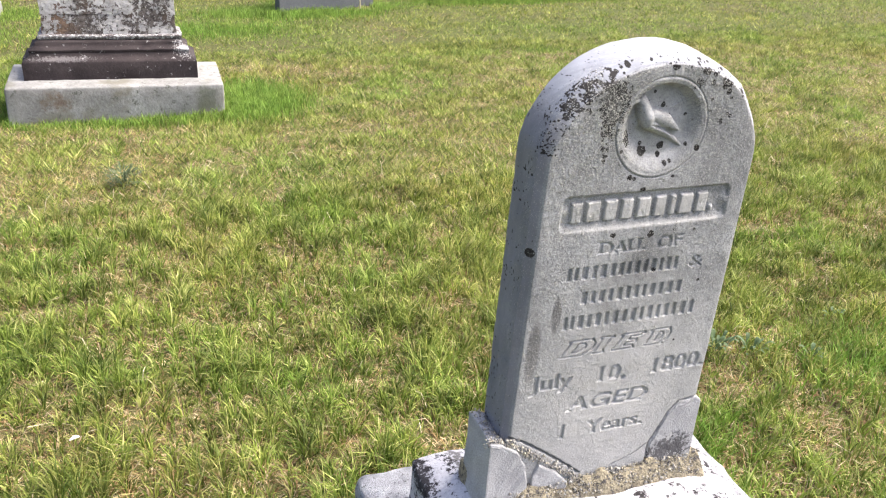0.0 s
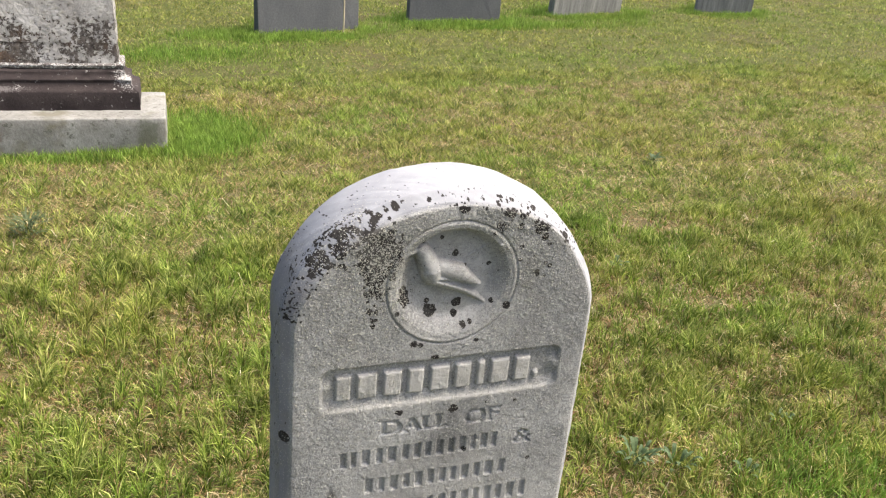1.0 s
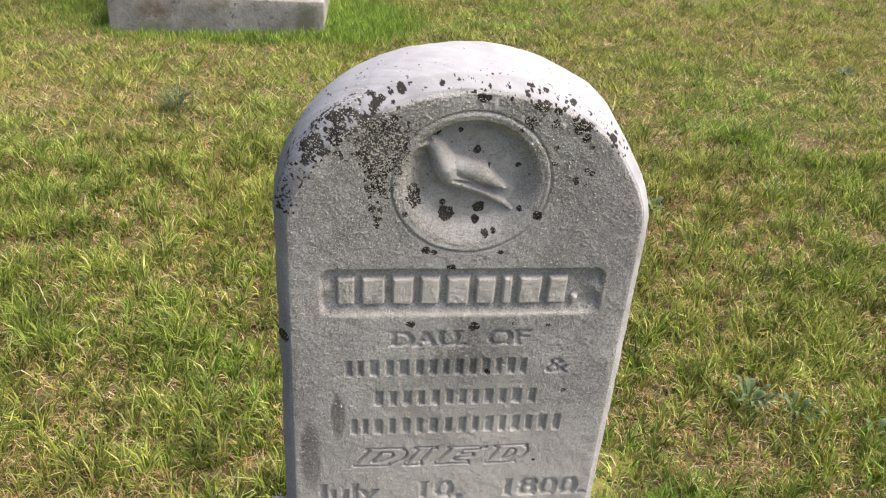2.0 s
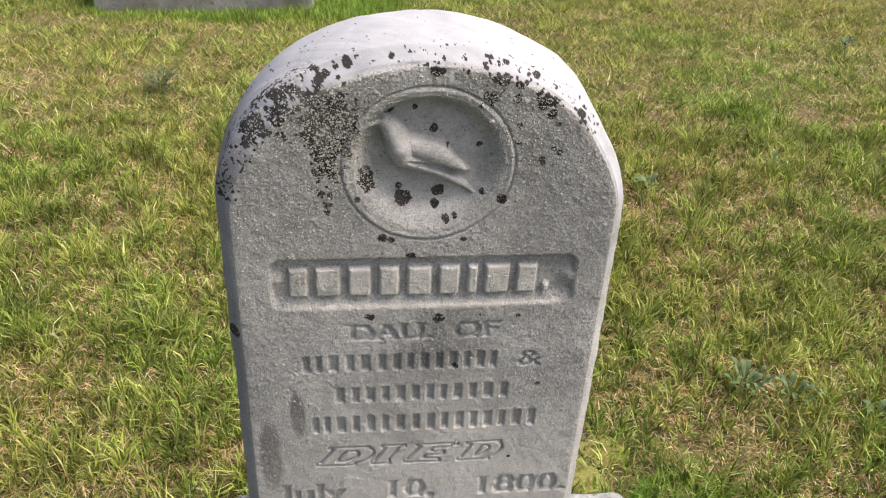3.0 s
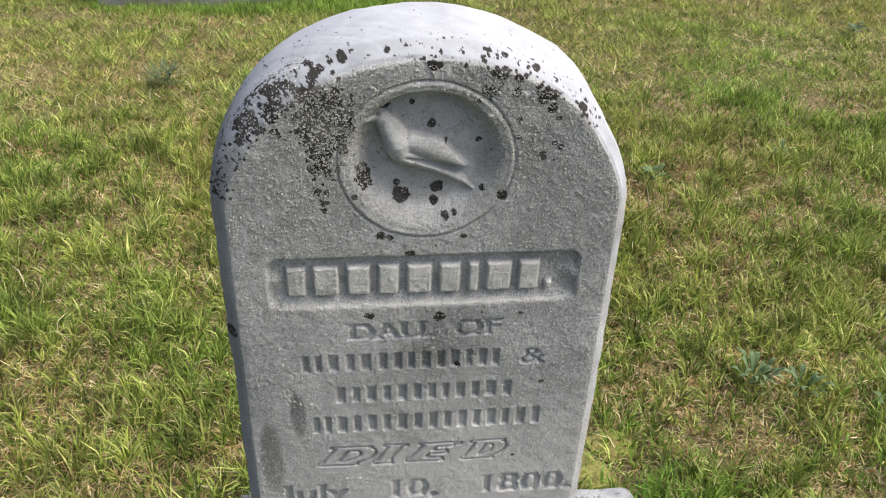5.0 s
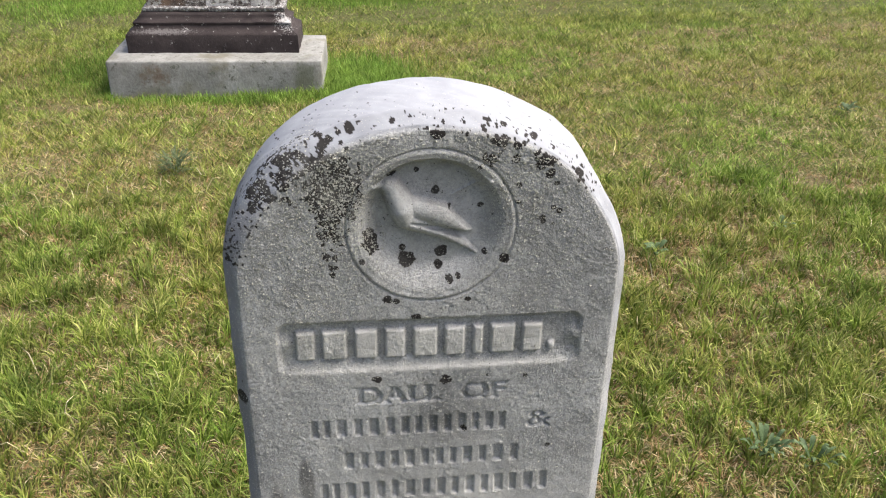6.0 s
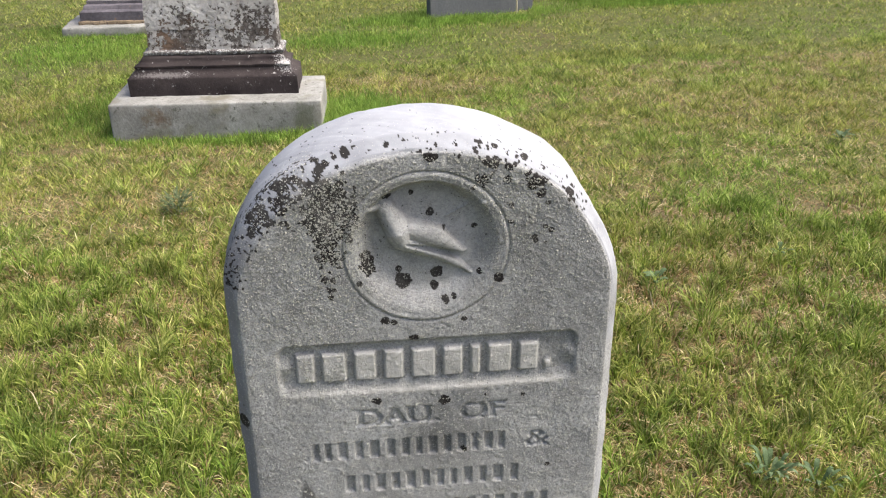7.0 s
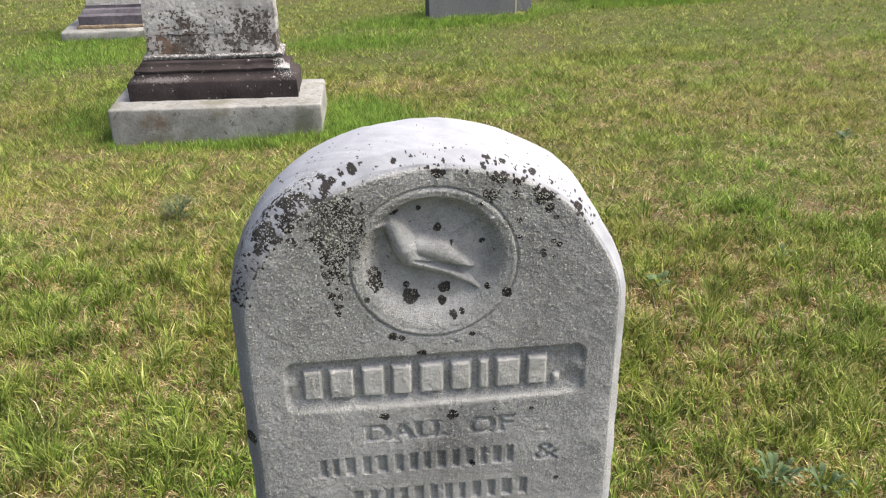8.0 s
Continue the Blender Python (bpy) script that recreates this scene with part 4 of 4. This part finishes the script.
monument.location += Vector((0.002, 0.035, -0.028))
monument.rotation_euler.z = radians(-2.2)
far_monument = thing("monument", (-1.12, 7.6, -0.36), "distant grey marble monument on a low granite plinth", "monument")
child(part("plinth", rough_block(-1.570, -0.872, 7.395, 7.85, -0.50, -0.290, 0.05, 0.015, 0.008, 12), CONCRETE, far_monument, smooth=True), far_monument)
child(part("cement_bed", rough_block(-1.465, -0.930, 7.47, 7.80, -0.292, -0.262, 0.03, 0.008, 0.006, 13), TAN_CEMENT, far_monument, smooth=True), far_monument)
child(part("moulded_base", lathe_block([(0.0, -0.264), (0, -0.20), (0.02, -0.185), (0.03, -0.16), (0.05, -0.15), (0.05, -0.13)], -1.445, -0.940, 7.48, 7.79, 0.003, 14), LILAC, far_monument), far_monument)
child(part("die", lathe_block(steps([(0.0, -0.132), (0.015, 0.75)], 12), -1.385, -1.000, 7.54, 7.73, 0.004, 15), PEELING, far_monument), far_monument)

far_monument.location += Vector((0.175, -0.494, 0.036))


# ---- the row of slates behind ----
def slate(a, b, height, thick, lean, material, label, sink=0.15):
    """An upright slab with a rounded head between two ground points."""
    ax, ay = a
    bx, by = b
    width, turn = math.hypot(bx - ax, by - ay), math.atan2(by - ay, bx - ax)
    mid = Vector(((ax + bx) / 2, (ay + by) / 2, 0))
    mid.z = float(slope(mid.x, mid.y))
    ob = thing("slate_headstone", Matrix.Translation(mid) @ Matrix.Rotation(turn, 4, "Z") @ Matrix.Rotation(lean, 4, "X"), label, "headstone", "row of slate headstones")
    h, outline = width / 2, []
    outline += [(-h, -sink), (h, -sink), (h, height - 0.14)]
    outline += [(h * math.cos(q) if q not in (0, math.pi) else math.copysign(h, math.cos(q)), height - 0.14 + 0.14 * math.sin(q)) for q in np.linspace(0.25, math.pi - 0.25, 13)]
    outline += [(-h, height - 0.14)]
    bm = prism(outline, 0.0, thick, 0.006, 0.004, 7)
    part("slab", bm, material, ob)
    return ob


slate((1.315, 6.92), (2.165, 7.20), 0.62, 0.07, -0.05, SLATE, "dark blue-grey slate headstone leaning back in long grass")
slate((2.680, 7.49), (3.560, 7.57), 0.66, 0.07, -0.03, SLATE, "plain dark slate headstone with long grass at its foot")
slate((4.190, 7.78), (5.040, 8.00), 0.58, 0.08, 0.06, PALE_SLATE, "pale streaked slate headstone leaning forward")
slate((5.960, 8.05), (6.520, 7.88), 0.55, 0.07, 0.0, PALE_SLATE, "small grey slate headstone with a white edge")

stake = thing("marker_stake", (2.00, 7.03, float(slope(2.00, 7.03))), "thin pale wooden stake beside a slate headstone", "stake")
bm = bmesh.new()
bmesh.ops.create_cone(bm, cap_ends=True, segments=8, radius1=0.007, radius2=0.006, depth=0.55, matrix=Matrix.Translation((0, 0, 0.2)))
part("rod", bm, WOOD, stake)
bm = bmesh.new()
bmesh.ops.create_cone(bm, cap_ends=True, segments=10, radius1=0.015, radius2=0.02, depth=0.05, matrix=Matrix.Translation((0, 0, 0.30)))
part("holder", bm, BROWNSTONE, stake, "dark metal holder")


# ---- lawn ----
def covered(x, y):
    """True where a stone stands."""
    hit = (x > 0.40) & (x < 1.105) & (y > 0.70) & (y < 1.225)
    hit |= (x > -0.42) & (x < 0.525) & (y > 4.30) & (y < 4.70)
    hit |= (x > -1.40) & (x < -0.70) & (y > 6.94) & (y < 7.36)
    return hit


def blades(name, rs, x, y, length, width, lean, material, label, category="grass", joints=True, way=None):
    """One sheet of grass: a bent, tapering blade at every x, y."""
    n = len(x)
    z = slope(x, y) + (fractal(x * 2.2, y * 2.2, 5) - 0.5) * 0.018 - 0.010
    way, turn = rs.rand(n) * 2 * np.pi if way is None else way, rs.rand(n) * 2 * np.pi
    dx, dy, sx, sy = np.cos(way), np.sin(way), np.cos(turn) * width / 2, np.sin(turn) * width / 2
    foot = np.stack([x, y, z], -1)
    side = np.stack([sx, sy, np.zeros(n)], -1)
    out = np.stack([dx, dy, np.zeros(n)], -1)
    up = np.array([0, 0, 1.0])
    c1, s1 = np.cos(lean * 0.6), np.sin(lean * 0.6)
    bend = np.minimum(lean * 1.5 + 0.15, 1.75)
    knee = foot + 0.55 * length[:, None] * (out * s1[:, None] + up * c1[:, None])
    tip = knee + 0.5 * length[:, None] * (out * np.sin(bend)[:, None] + up * np.cos(bend)[:, None])
    k = np.arange(n)
    if joints:
        verts = np.stack([foot - side, foot + side, knee + side * 0.8, knee - side * 0.8, tip], 1).reshape(-1, 3)
        quads = np.stack([5 * k, 5 * k + 1, 5 * k + 2, 5 * k + 3], -1)
        tris = np.stack([5 * k + 3, 5 * k + 2, 5 * k + 4], -1)
        me = fast_mesh(name, verts, quads, tris, False)
    else:
        verts = np.stack([foot - side, foot + side, tip], 1).reshape(-1, 3)
        me = fast_mesh(name, verts, None, np.stack([3 * k, 3 * k + 1, 3 * k + 2], -1), False)
    me.materials.append(material)
    return tagged(new(name, me), label, category, kind="stuff")


GREEN = leaf_material("green_grass", ((0.0, (0.055, 0.095, 0.013)), (0.4, (0.18, 0.245, 0.042)), (0.8, (0.305, 0.35, 0.078)), (1.0, (0.50, 0.51, 0.19))), 1.1,
                      ((0.30, (0.80, 1.0, 0.75)), (0.5, (1.0, 0.98, 1.0)), (0.7, (1.2, 1.03, 1.1))))
DRY = leaf_material("dry_grass", ((0.0, (0.19, 0.105, 0.05)), (0.35, (0.31, 0.205, 0.10)), (0.65, (0.41, 0.32, 0.17)), (1.0, (0.58, 0.50, 0.34))), 1.6,
                    ((0.35, (0.85, 0.82, 0.75)), (0.65, (1.1, 1.1, 1.1))), 0.2)
LUSH = leaf_material("lush_grass", ((0.0, (0.10, 0.18, 0.025)), (0.5, (0.19, 0.30, 0.05)), (1.0, (0.29, 0.40, 0.09))), 2.0,
                     ((0.35, (0.9, 1.0, 0.9)), (0.65, (1.1, 1.05, 1.1))))


def wedge(rs, n, y0, y1):
    """Places strewn evenly over the lawn before the camera, between two distances."""
    a0, a1 = 0.775 * y0 * y0 + 0.9 * y0, 0.775 * y1 * y1 + 0.9 * y1
    a = a0 + rs.rand(n) * (a1 - a0)
    y = (-0.9 + np.sqrt(0.81 + 4 * 0.775 * a)) / (2 * 0.775)
    x = -0.40 * y - 0.25 + rs.rand(n) * (1.55 * y + 0.9)
    return x, y


def lawn(seed, n, y0, y1, size, joints, dry_share):
    rs = np.random.RandomState(seed)
    x, y = wedge(rs, n, y0, y1)
    # draw the places together into clumps
    cell = 0.045
    cx, cy = (np.floor(x / cell) + 0.5 + (vnoise(np.floor(x / cell) * 1.7, np.floor(y / cell) * 1.3, 91) - 0.5)) * cell, (np.floor(y / cell) + 0.5 + (vnoise(np.floor(x / cell) * 1.1 + 40, np.floor(y / cell) * 1.9, 92) - 0.5)) * cell
    pull = (0.20 + 0.50 * rs.rand(n)) if joints else 0.45 * rs.rand(n)
    way = np.arctan2(y - cy, x - cx) + rs.randn(n) * (1.0 if joints else 2.5)
    x, y = x + (cx - x) * pull, y + (cy - y) * pull
    worn = thin(x, y)
    keep = ~covered(x, y) & (rs.rand(n) > worn * 0.65)
    x, y, worn, way = x[keep], y[keep], worn[keep], way[keep]
    n = len(x)
    tuftiness = np.clip((fractal(x * 13, y * 13, 23, 3) - 0.5) * 1.7 + 0.5, 0, 1)
    broad = fractal(x * 2.2, y * 2.2, 29, 4)
    dry = rs.rand(n) < np.clip(dry_share + 1.0 * (broad - 0.5) + 0.6 * (0.5 - tuftiness) + 0.4 * worn - 0.12 * np.exp(-((x - 0.05) / 0.7) ** 2 - ((y - 2.3) / 0.9) ** 2), 0.06, 0.9)
    length = size * (0.42 + 1.15 * tuftiness) * (0.6 + 0.7 * rs.rand(n)) * (1 - 0.6 * worn)
    width = 0.0035 * (0.45 + 0.9 * rs.rand(n)) * (1.0 if joints else 1.6 if y0 < 5 else 2.2)
    lean = np.abs(rs.randn(n)) * 0.45 + (0.25 if joints else 0.5)
    g, d = ~dry, dry
    blades("grass", rs, x[g], y[g], length[g], width[g], lean[g], GREEN, "mown yellow-green lawn grass in uneven tufts", joints=joints, way=way[g])
    blades("dry_grass", rs, x[d], y[d], length[d] * 0.85, width[d] * 0.75, lean[d] + 0.55, DRY, "straw-coloured dead grass matted through the lawn", joints=joints, way=way[d])


lawn(1, 260000, 0.85, 3.0, 0.054, True, 0.38)
lawn(2, 400000, 3.0, 5.6, 0.042, False, 0.40)
lawn(3, 450000, 5.6, 11.5, 0.034, False, 0.42)


def outer_lawn(seed, n):
    """The same lawn, thinner, on all sides of the plot."""
    rs = np.random.RandomState(seed)
    x, y = -5 + 14 * rs.rand(n), -3 + 14 * rs.rand(n)
    inside = (y > 0.85) & (x > -0.40 * y - 0.25) & (x < 1.15 * y + 0.65)
    keep = ~inside & ~covered(x, y)
    x, y = x[keep], y[keep]
    n = len(x)
    dry = rs.rand(n) < np.clip(0.45 + 1.0 * (fractal(x * 2.2, y * 2.2, 29, 4) - 0.5), 0.06, 0.9)
    length, width, lean = 0.045 * (0.6 + 0.8 * rs.rand(n)), 0.0085 * (0.6 + 0.8 * rs.rand(n)), np.abs(rs.randn(n)) * 0.45 + 0.6
    for name, m, material, label in (("grass", ~dry, GREEN, "mown yellow-green lawn grass in uneven tufts"), ("dry_grass", dry, DRY, "straw-coloured dead grass matted through the lawn")):
        blades(name, rs, x[m], y[m], length[m], width[m], lean[m], material, label, joints=False)


outer_lawn(4, 400000)


def thatch(seed, n, y0, y1):
    """Short dead straw lying flat between the tufts."""
    rs = np.random.RandomState(seed)
    x, y = wedge(rs, n, y0, y1)
    keep = ~covered(x, y)
    x, y = x[keep], y[keep]
    n = len(x)
    blades("thatch", rs, x, y, 0.02 + 0.045 * rs.rand(n), 0.0018 + 0.0026 * rs.rand(n), 1.0 + 0.5 * rs.rand(n), DRY, "flat dead straw lying between the grass tufts", joints=False)


thatch(21, 260000, 0.85, 5.2)


def loose_stems(seed, n, y0, y1):
    """Long pale stalks of last year's grass, fallen across the lawn."""
    rs = np.random.RandomState(seed)
    x, y = wedge(rs, n, y0, y1)
    keep = ~covered(x, y)
    x, y = x[keep], y[keep]
    n = len(x)
    blades("straw_stalks", rs, x, y, 0.05 + 0.06 * rs.rand(n), 0.0016 + 0.0014 * rs.rand(n), 0.85 + 0.4 * rs.rand(n), STALK, "long pale straw stalks fallen across the lawn")


STALK = leaf_material("pale_stalk", ((0.0, (0.40, 0.33, 0.19)), (1.0, (0.70, 0.63, 0.46))), 2.0, ((0.35, (0.9, 0.88, 0.85)), (0.65, (1.1, 1.1, 1.1))), 0.15)
loose_stems(31, 800, 0.9, 3.5)


def long_grass(seed, n, x0, x1, y0, y1, size, spread_out):
    """Longer green grass that the mower missed round the foot of a stone."""
    rs = np.random.RandomState(seed)
    side = rs.rand(n) * 2 * (x1 - x0 + y1 - y0)
    w, h = x1 - x0, y1 - y0
    x = np.where(side < w, x0 + side, np.where(side < w + h, x1, np.where(side < 2 * w + h, x1 - (side - w - h), x0)))
    y = np.where(side < w, y0, np.where(side < w + h, y0 + side - w, np.where(side < 2 * w + h, y1, y1 - (side - 2 * w - h))))
    away = np.abs(rs.randn(n)) * spread_out
    x = x + np.where(x <= x0, -away, np.where(x >= x1, away, rs.randn(n) * spread_out * 0.3))
    y = y + np.where(y <= y0, -away, np.where(y >= y1, away, rs.randn(n) * spread_out * 0.3))
    keep = ~((x > x0) & (x < x1) & (y > y0) & (y < y1)) & ~covered(x, y)
    x, y = x[keep], y[keep]
    n = len(x)
    blades("long_grass", rs, x, y, size * (0.4 + 0.9 * rs.rand(n)) * (0.5 + fractal(x * 6, y * 6, 3)), 0.003 * (0.6 + 0.8 * rs.rand(n)), np.abs(rs.randn(n)) * 0.3 + 0.1, LUSH,
           "longer bright green grass round the foot of a stone")


long_grass(11, 5000, -0.425, 0.540, 4.275, 4.70, 0.04, 0.06)
long_grass(12, 6000, -1.413, -0.690, 6.92, 7.376, 0.035, 0.2)
long_grass(13, 8000, 1.30, 2.12, 6.95, 7.24, 0.036, 0.16)
long_grass(14, 8000, 2.66, 3.58, 7.46, 7.62, 0.055, 0.16)
long_grass(15, 7000, 4.18, 5.06, 7.76, 8.05, 0.05, 0.18)
long_grass(16, 5000, 5.95, 6.53, 7.85, 8.10, 0.05, 0.16)
long_grass(17, 5000, 0.388, 1.118, 0.690, 1.238, 0.055, 0.05)


def lush_patch(seed, n, x, y, rx, ry, size):
    """A bright green patch of longer grass."""
    rs = np.random.RandomState(seed)
    px, py = x + rs.randn(n) * rx * 0.5, y + rs.randn(n) * ry * 0.5
    keep = ~covered(px, py)
    px, py = px[keep], py[keep]
    n = len(px)
    blades("long_grass", rs, px, py, size * (0.4 + 0.9 * rs.rand(n)), 0.0032 * (0.6 + 0.8 * rs.rand(n)), np.abs(rs.randn(n)) * 0.3 + 0.15, LUSH, "bright green patch of longer grass in the lawn")


lush_patch(51, 9000, 0.70, 4.45, 0.26, 0.34, 0.065)
lush_patch(52, 1500, 0.30, 4.18, 0.45, 0.07, 0.05)
lush_patch(56, 2600, 1.90, 1.40, 0.34, 0.20, 0.060)
lush_patch(57, 700, 1.22, 1.26, 0.12, 0.10, 0.06)
lush_patch(54, 5000, 1.30, 6.90, 0.60, 0.22, 0.055)
lush_patch(55, 5000, 3.50, 7.25, 1.20, 0.20, 0.055)
lush_patch(58, 5000, -1.00, 6.30, 0.70, 0.45, 0.045)
lush_patch(59, 3500, -0.62, 4.75, 0.28, 0.40, 0.045)
lush_patch(60, 4000, 0.75, 6.30, 0.70, 0.30, 0.045)


# ---- weeds and litter ----
def leaf_bm(length, width, lift, fold=0.15):
    """A pointed oval leaf that rises and droops, folded along its midrib."""
    bm, rows = bmesh.new(), []
    for k in range(7):
        t = k / 6
        w = width * (math.sin(math.pi * min(1, t * 0.93 + 0.07)) ** 0.8) * 0.5
        x, z = length * t, lift * length * math.sin(t * 2.2) + 0.003
        rows.append([bm.verts.new((x, s * w, z + abs(s) * fold * w)) for s in (-1, 0, 1)])
    for a, b in zip(rows, rows[1:]):
        for k in range(2):
            bm.faces.new((a[k], a[k + 1], b[k + 1], b[k]))
    return bm


WEED = leaf_material("blue_green_leaf", ((0.0, (0.065, 0.105, 0.045)), (1.0, (0.135, 0.19, 0.088))), 60.0, ((0.3, (0.8, 0.85, 0.8)), (0.7, (1.15, 1.1, 1.15))), 0.2)
FERNY = leaf_material("grey_green_leaf", ((0.0, (0.075, 0.10, 0.045)), (1.0, (0.13, 0.165, 0.08))), 30.0, ((0.3, (0.8, 0.85, 0.8)), (0.7, (1.1, 1.1, 1.1))), 0.2)


def rosette(x, y, count, size, seed, label, material=None, narrow=0.46, steep=0.5, spread_out=0.02):
    rs = random.Random(seed)
    ob = thing("broadleaf_weed", (x, y, float(slope(x, y)) + 0.004), label, "weed", "weeds in the lawn")
    for k in range(count):
        turn = k * 2.4 + rs.uniform(-0.3, 0.3)
        leaf = part("leaf", leaf_bm(size * rs.uniform(0.6, 1.1), size * narrow * rs.uniform(0.8, 1.2), steep * rs.uniform(0.5, 1.5)), material or WEED, ob, smooth=True)
        leaf.matrix_basis = pose(spread_out * math.cos(turn) * rs.random(), spread_out * math.sin(turn) * rs.random(), rs.uniform(0, spread_out), 0, 0, math.degrees(turn))


rosette(1.485, 1.560, 24, 0.040, 1, "blue-green jagged rosette growing in thin grass", None, 0.24, 0.8, 0.03)
rosette(1.570, 1.520, 14, 0.034, 2, "blue-green jagged rosette growing in thin grass", None, 0.26, 0.8, 0.025)
rosette(1.550, 2.445, 10, 0.030, 3, "pale blue-green broadleaf weed low in the lawn")
rosette(1.990, 2.560, 8, 0.028, 4, "pale blue-green broadleaf weed low in the lawn")
rosette(1.72, 1.46, 7, 0.028, 5, "dark broadleaf weed half hidden in grass")
rosette(1.95, 1.62, 6, 0.025, 6, "dark broadleaf weed half hidden in grass")
rosette(0.03, 3.27, 120, 0.040, 7, "soft grey-green bushy weed standing in the lawn", FERNY, 0.15, 0.4, 0.055)
rosette(2.78, 3.62, 14, 0.035, 8, "pale blue-green broadleaf weed low in the lawn")


def moss_patch(x, y, rx, ry, seed):
    bm = bmesh.new()
    bmesh.ops.create_icosphere(bm, subdivisions=4, radius=1.0)
    for v in bm.verts:
        n = noise.noise(v.co * 2.5 + Vector((seed, 0, 0)))
        v.co = Vector((v.co.x * rx * (1 + 0.3 * n), v.co.y * ry * (1 + 0.3 * n), max(v.co.z, -0.2) * 0.009 * (1 + 0.4 * noise.noise(v.co * 9))))
    ob = thing("moss_patch", (x, y, float(slope(x, y)) - 0.002), "low cushion of yellow moss on bare soil", "moss", "moss beside the footing")
    part("cushion", bm, MOSS, ob, smooth=True)


moss_patch(1.080, 1.330, 0.058, 0.070, 1)
moss_patch(1.150, 1.420, 0.050, 0.038, 2)
moss_patch(1.050, 1.470, 0.045, 0.030, 4)

scrap = thing("paper_scrap", (-0.133, 1.624, float(slope(-0.133, 1.624)) + 0.035), "small white scrap lying in the grass", "litter")
bm = leaf_bm(0.022, 0.012, 0.3)
part("scrap", bm, PAPER, scrap)
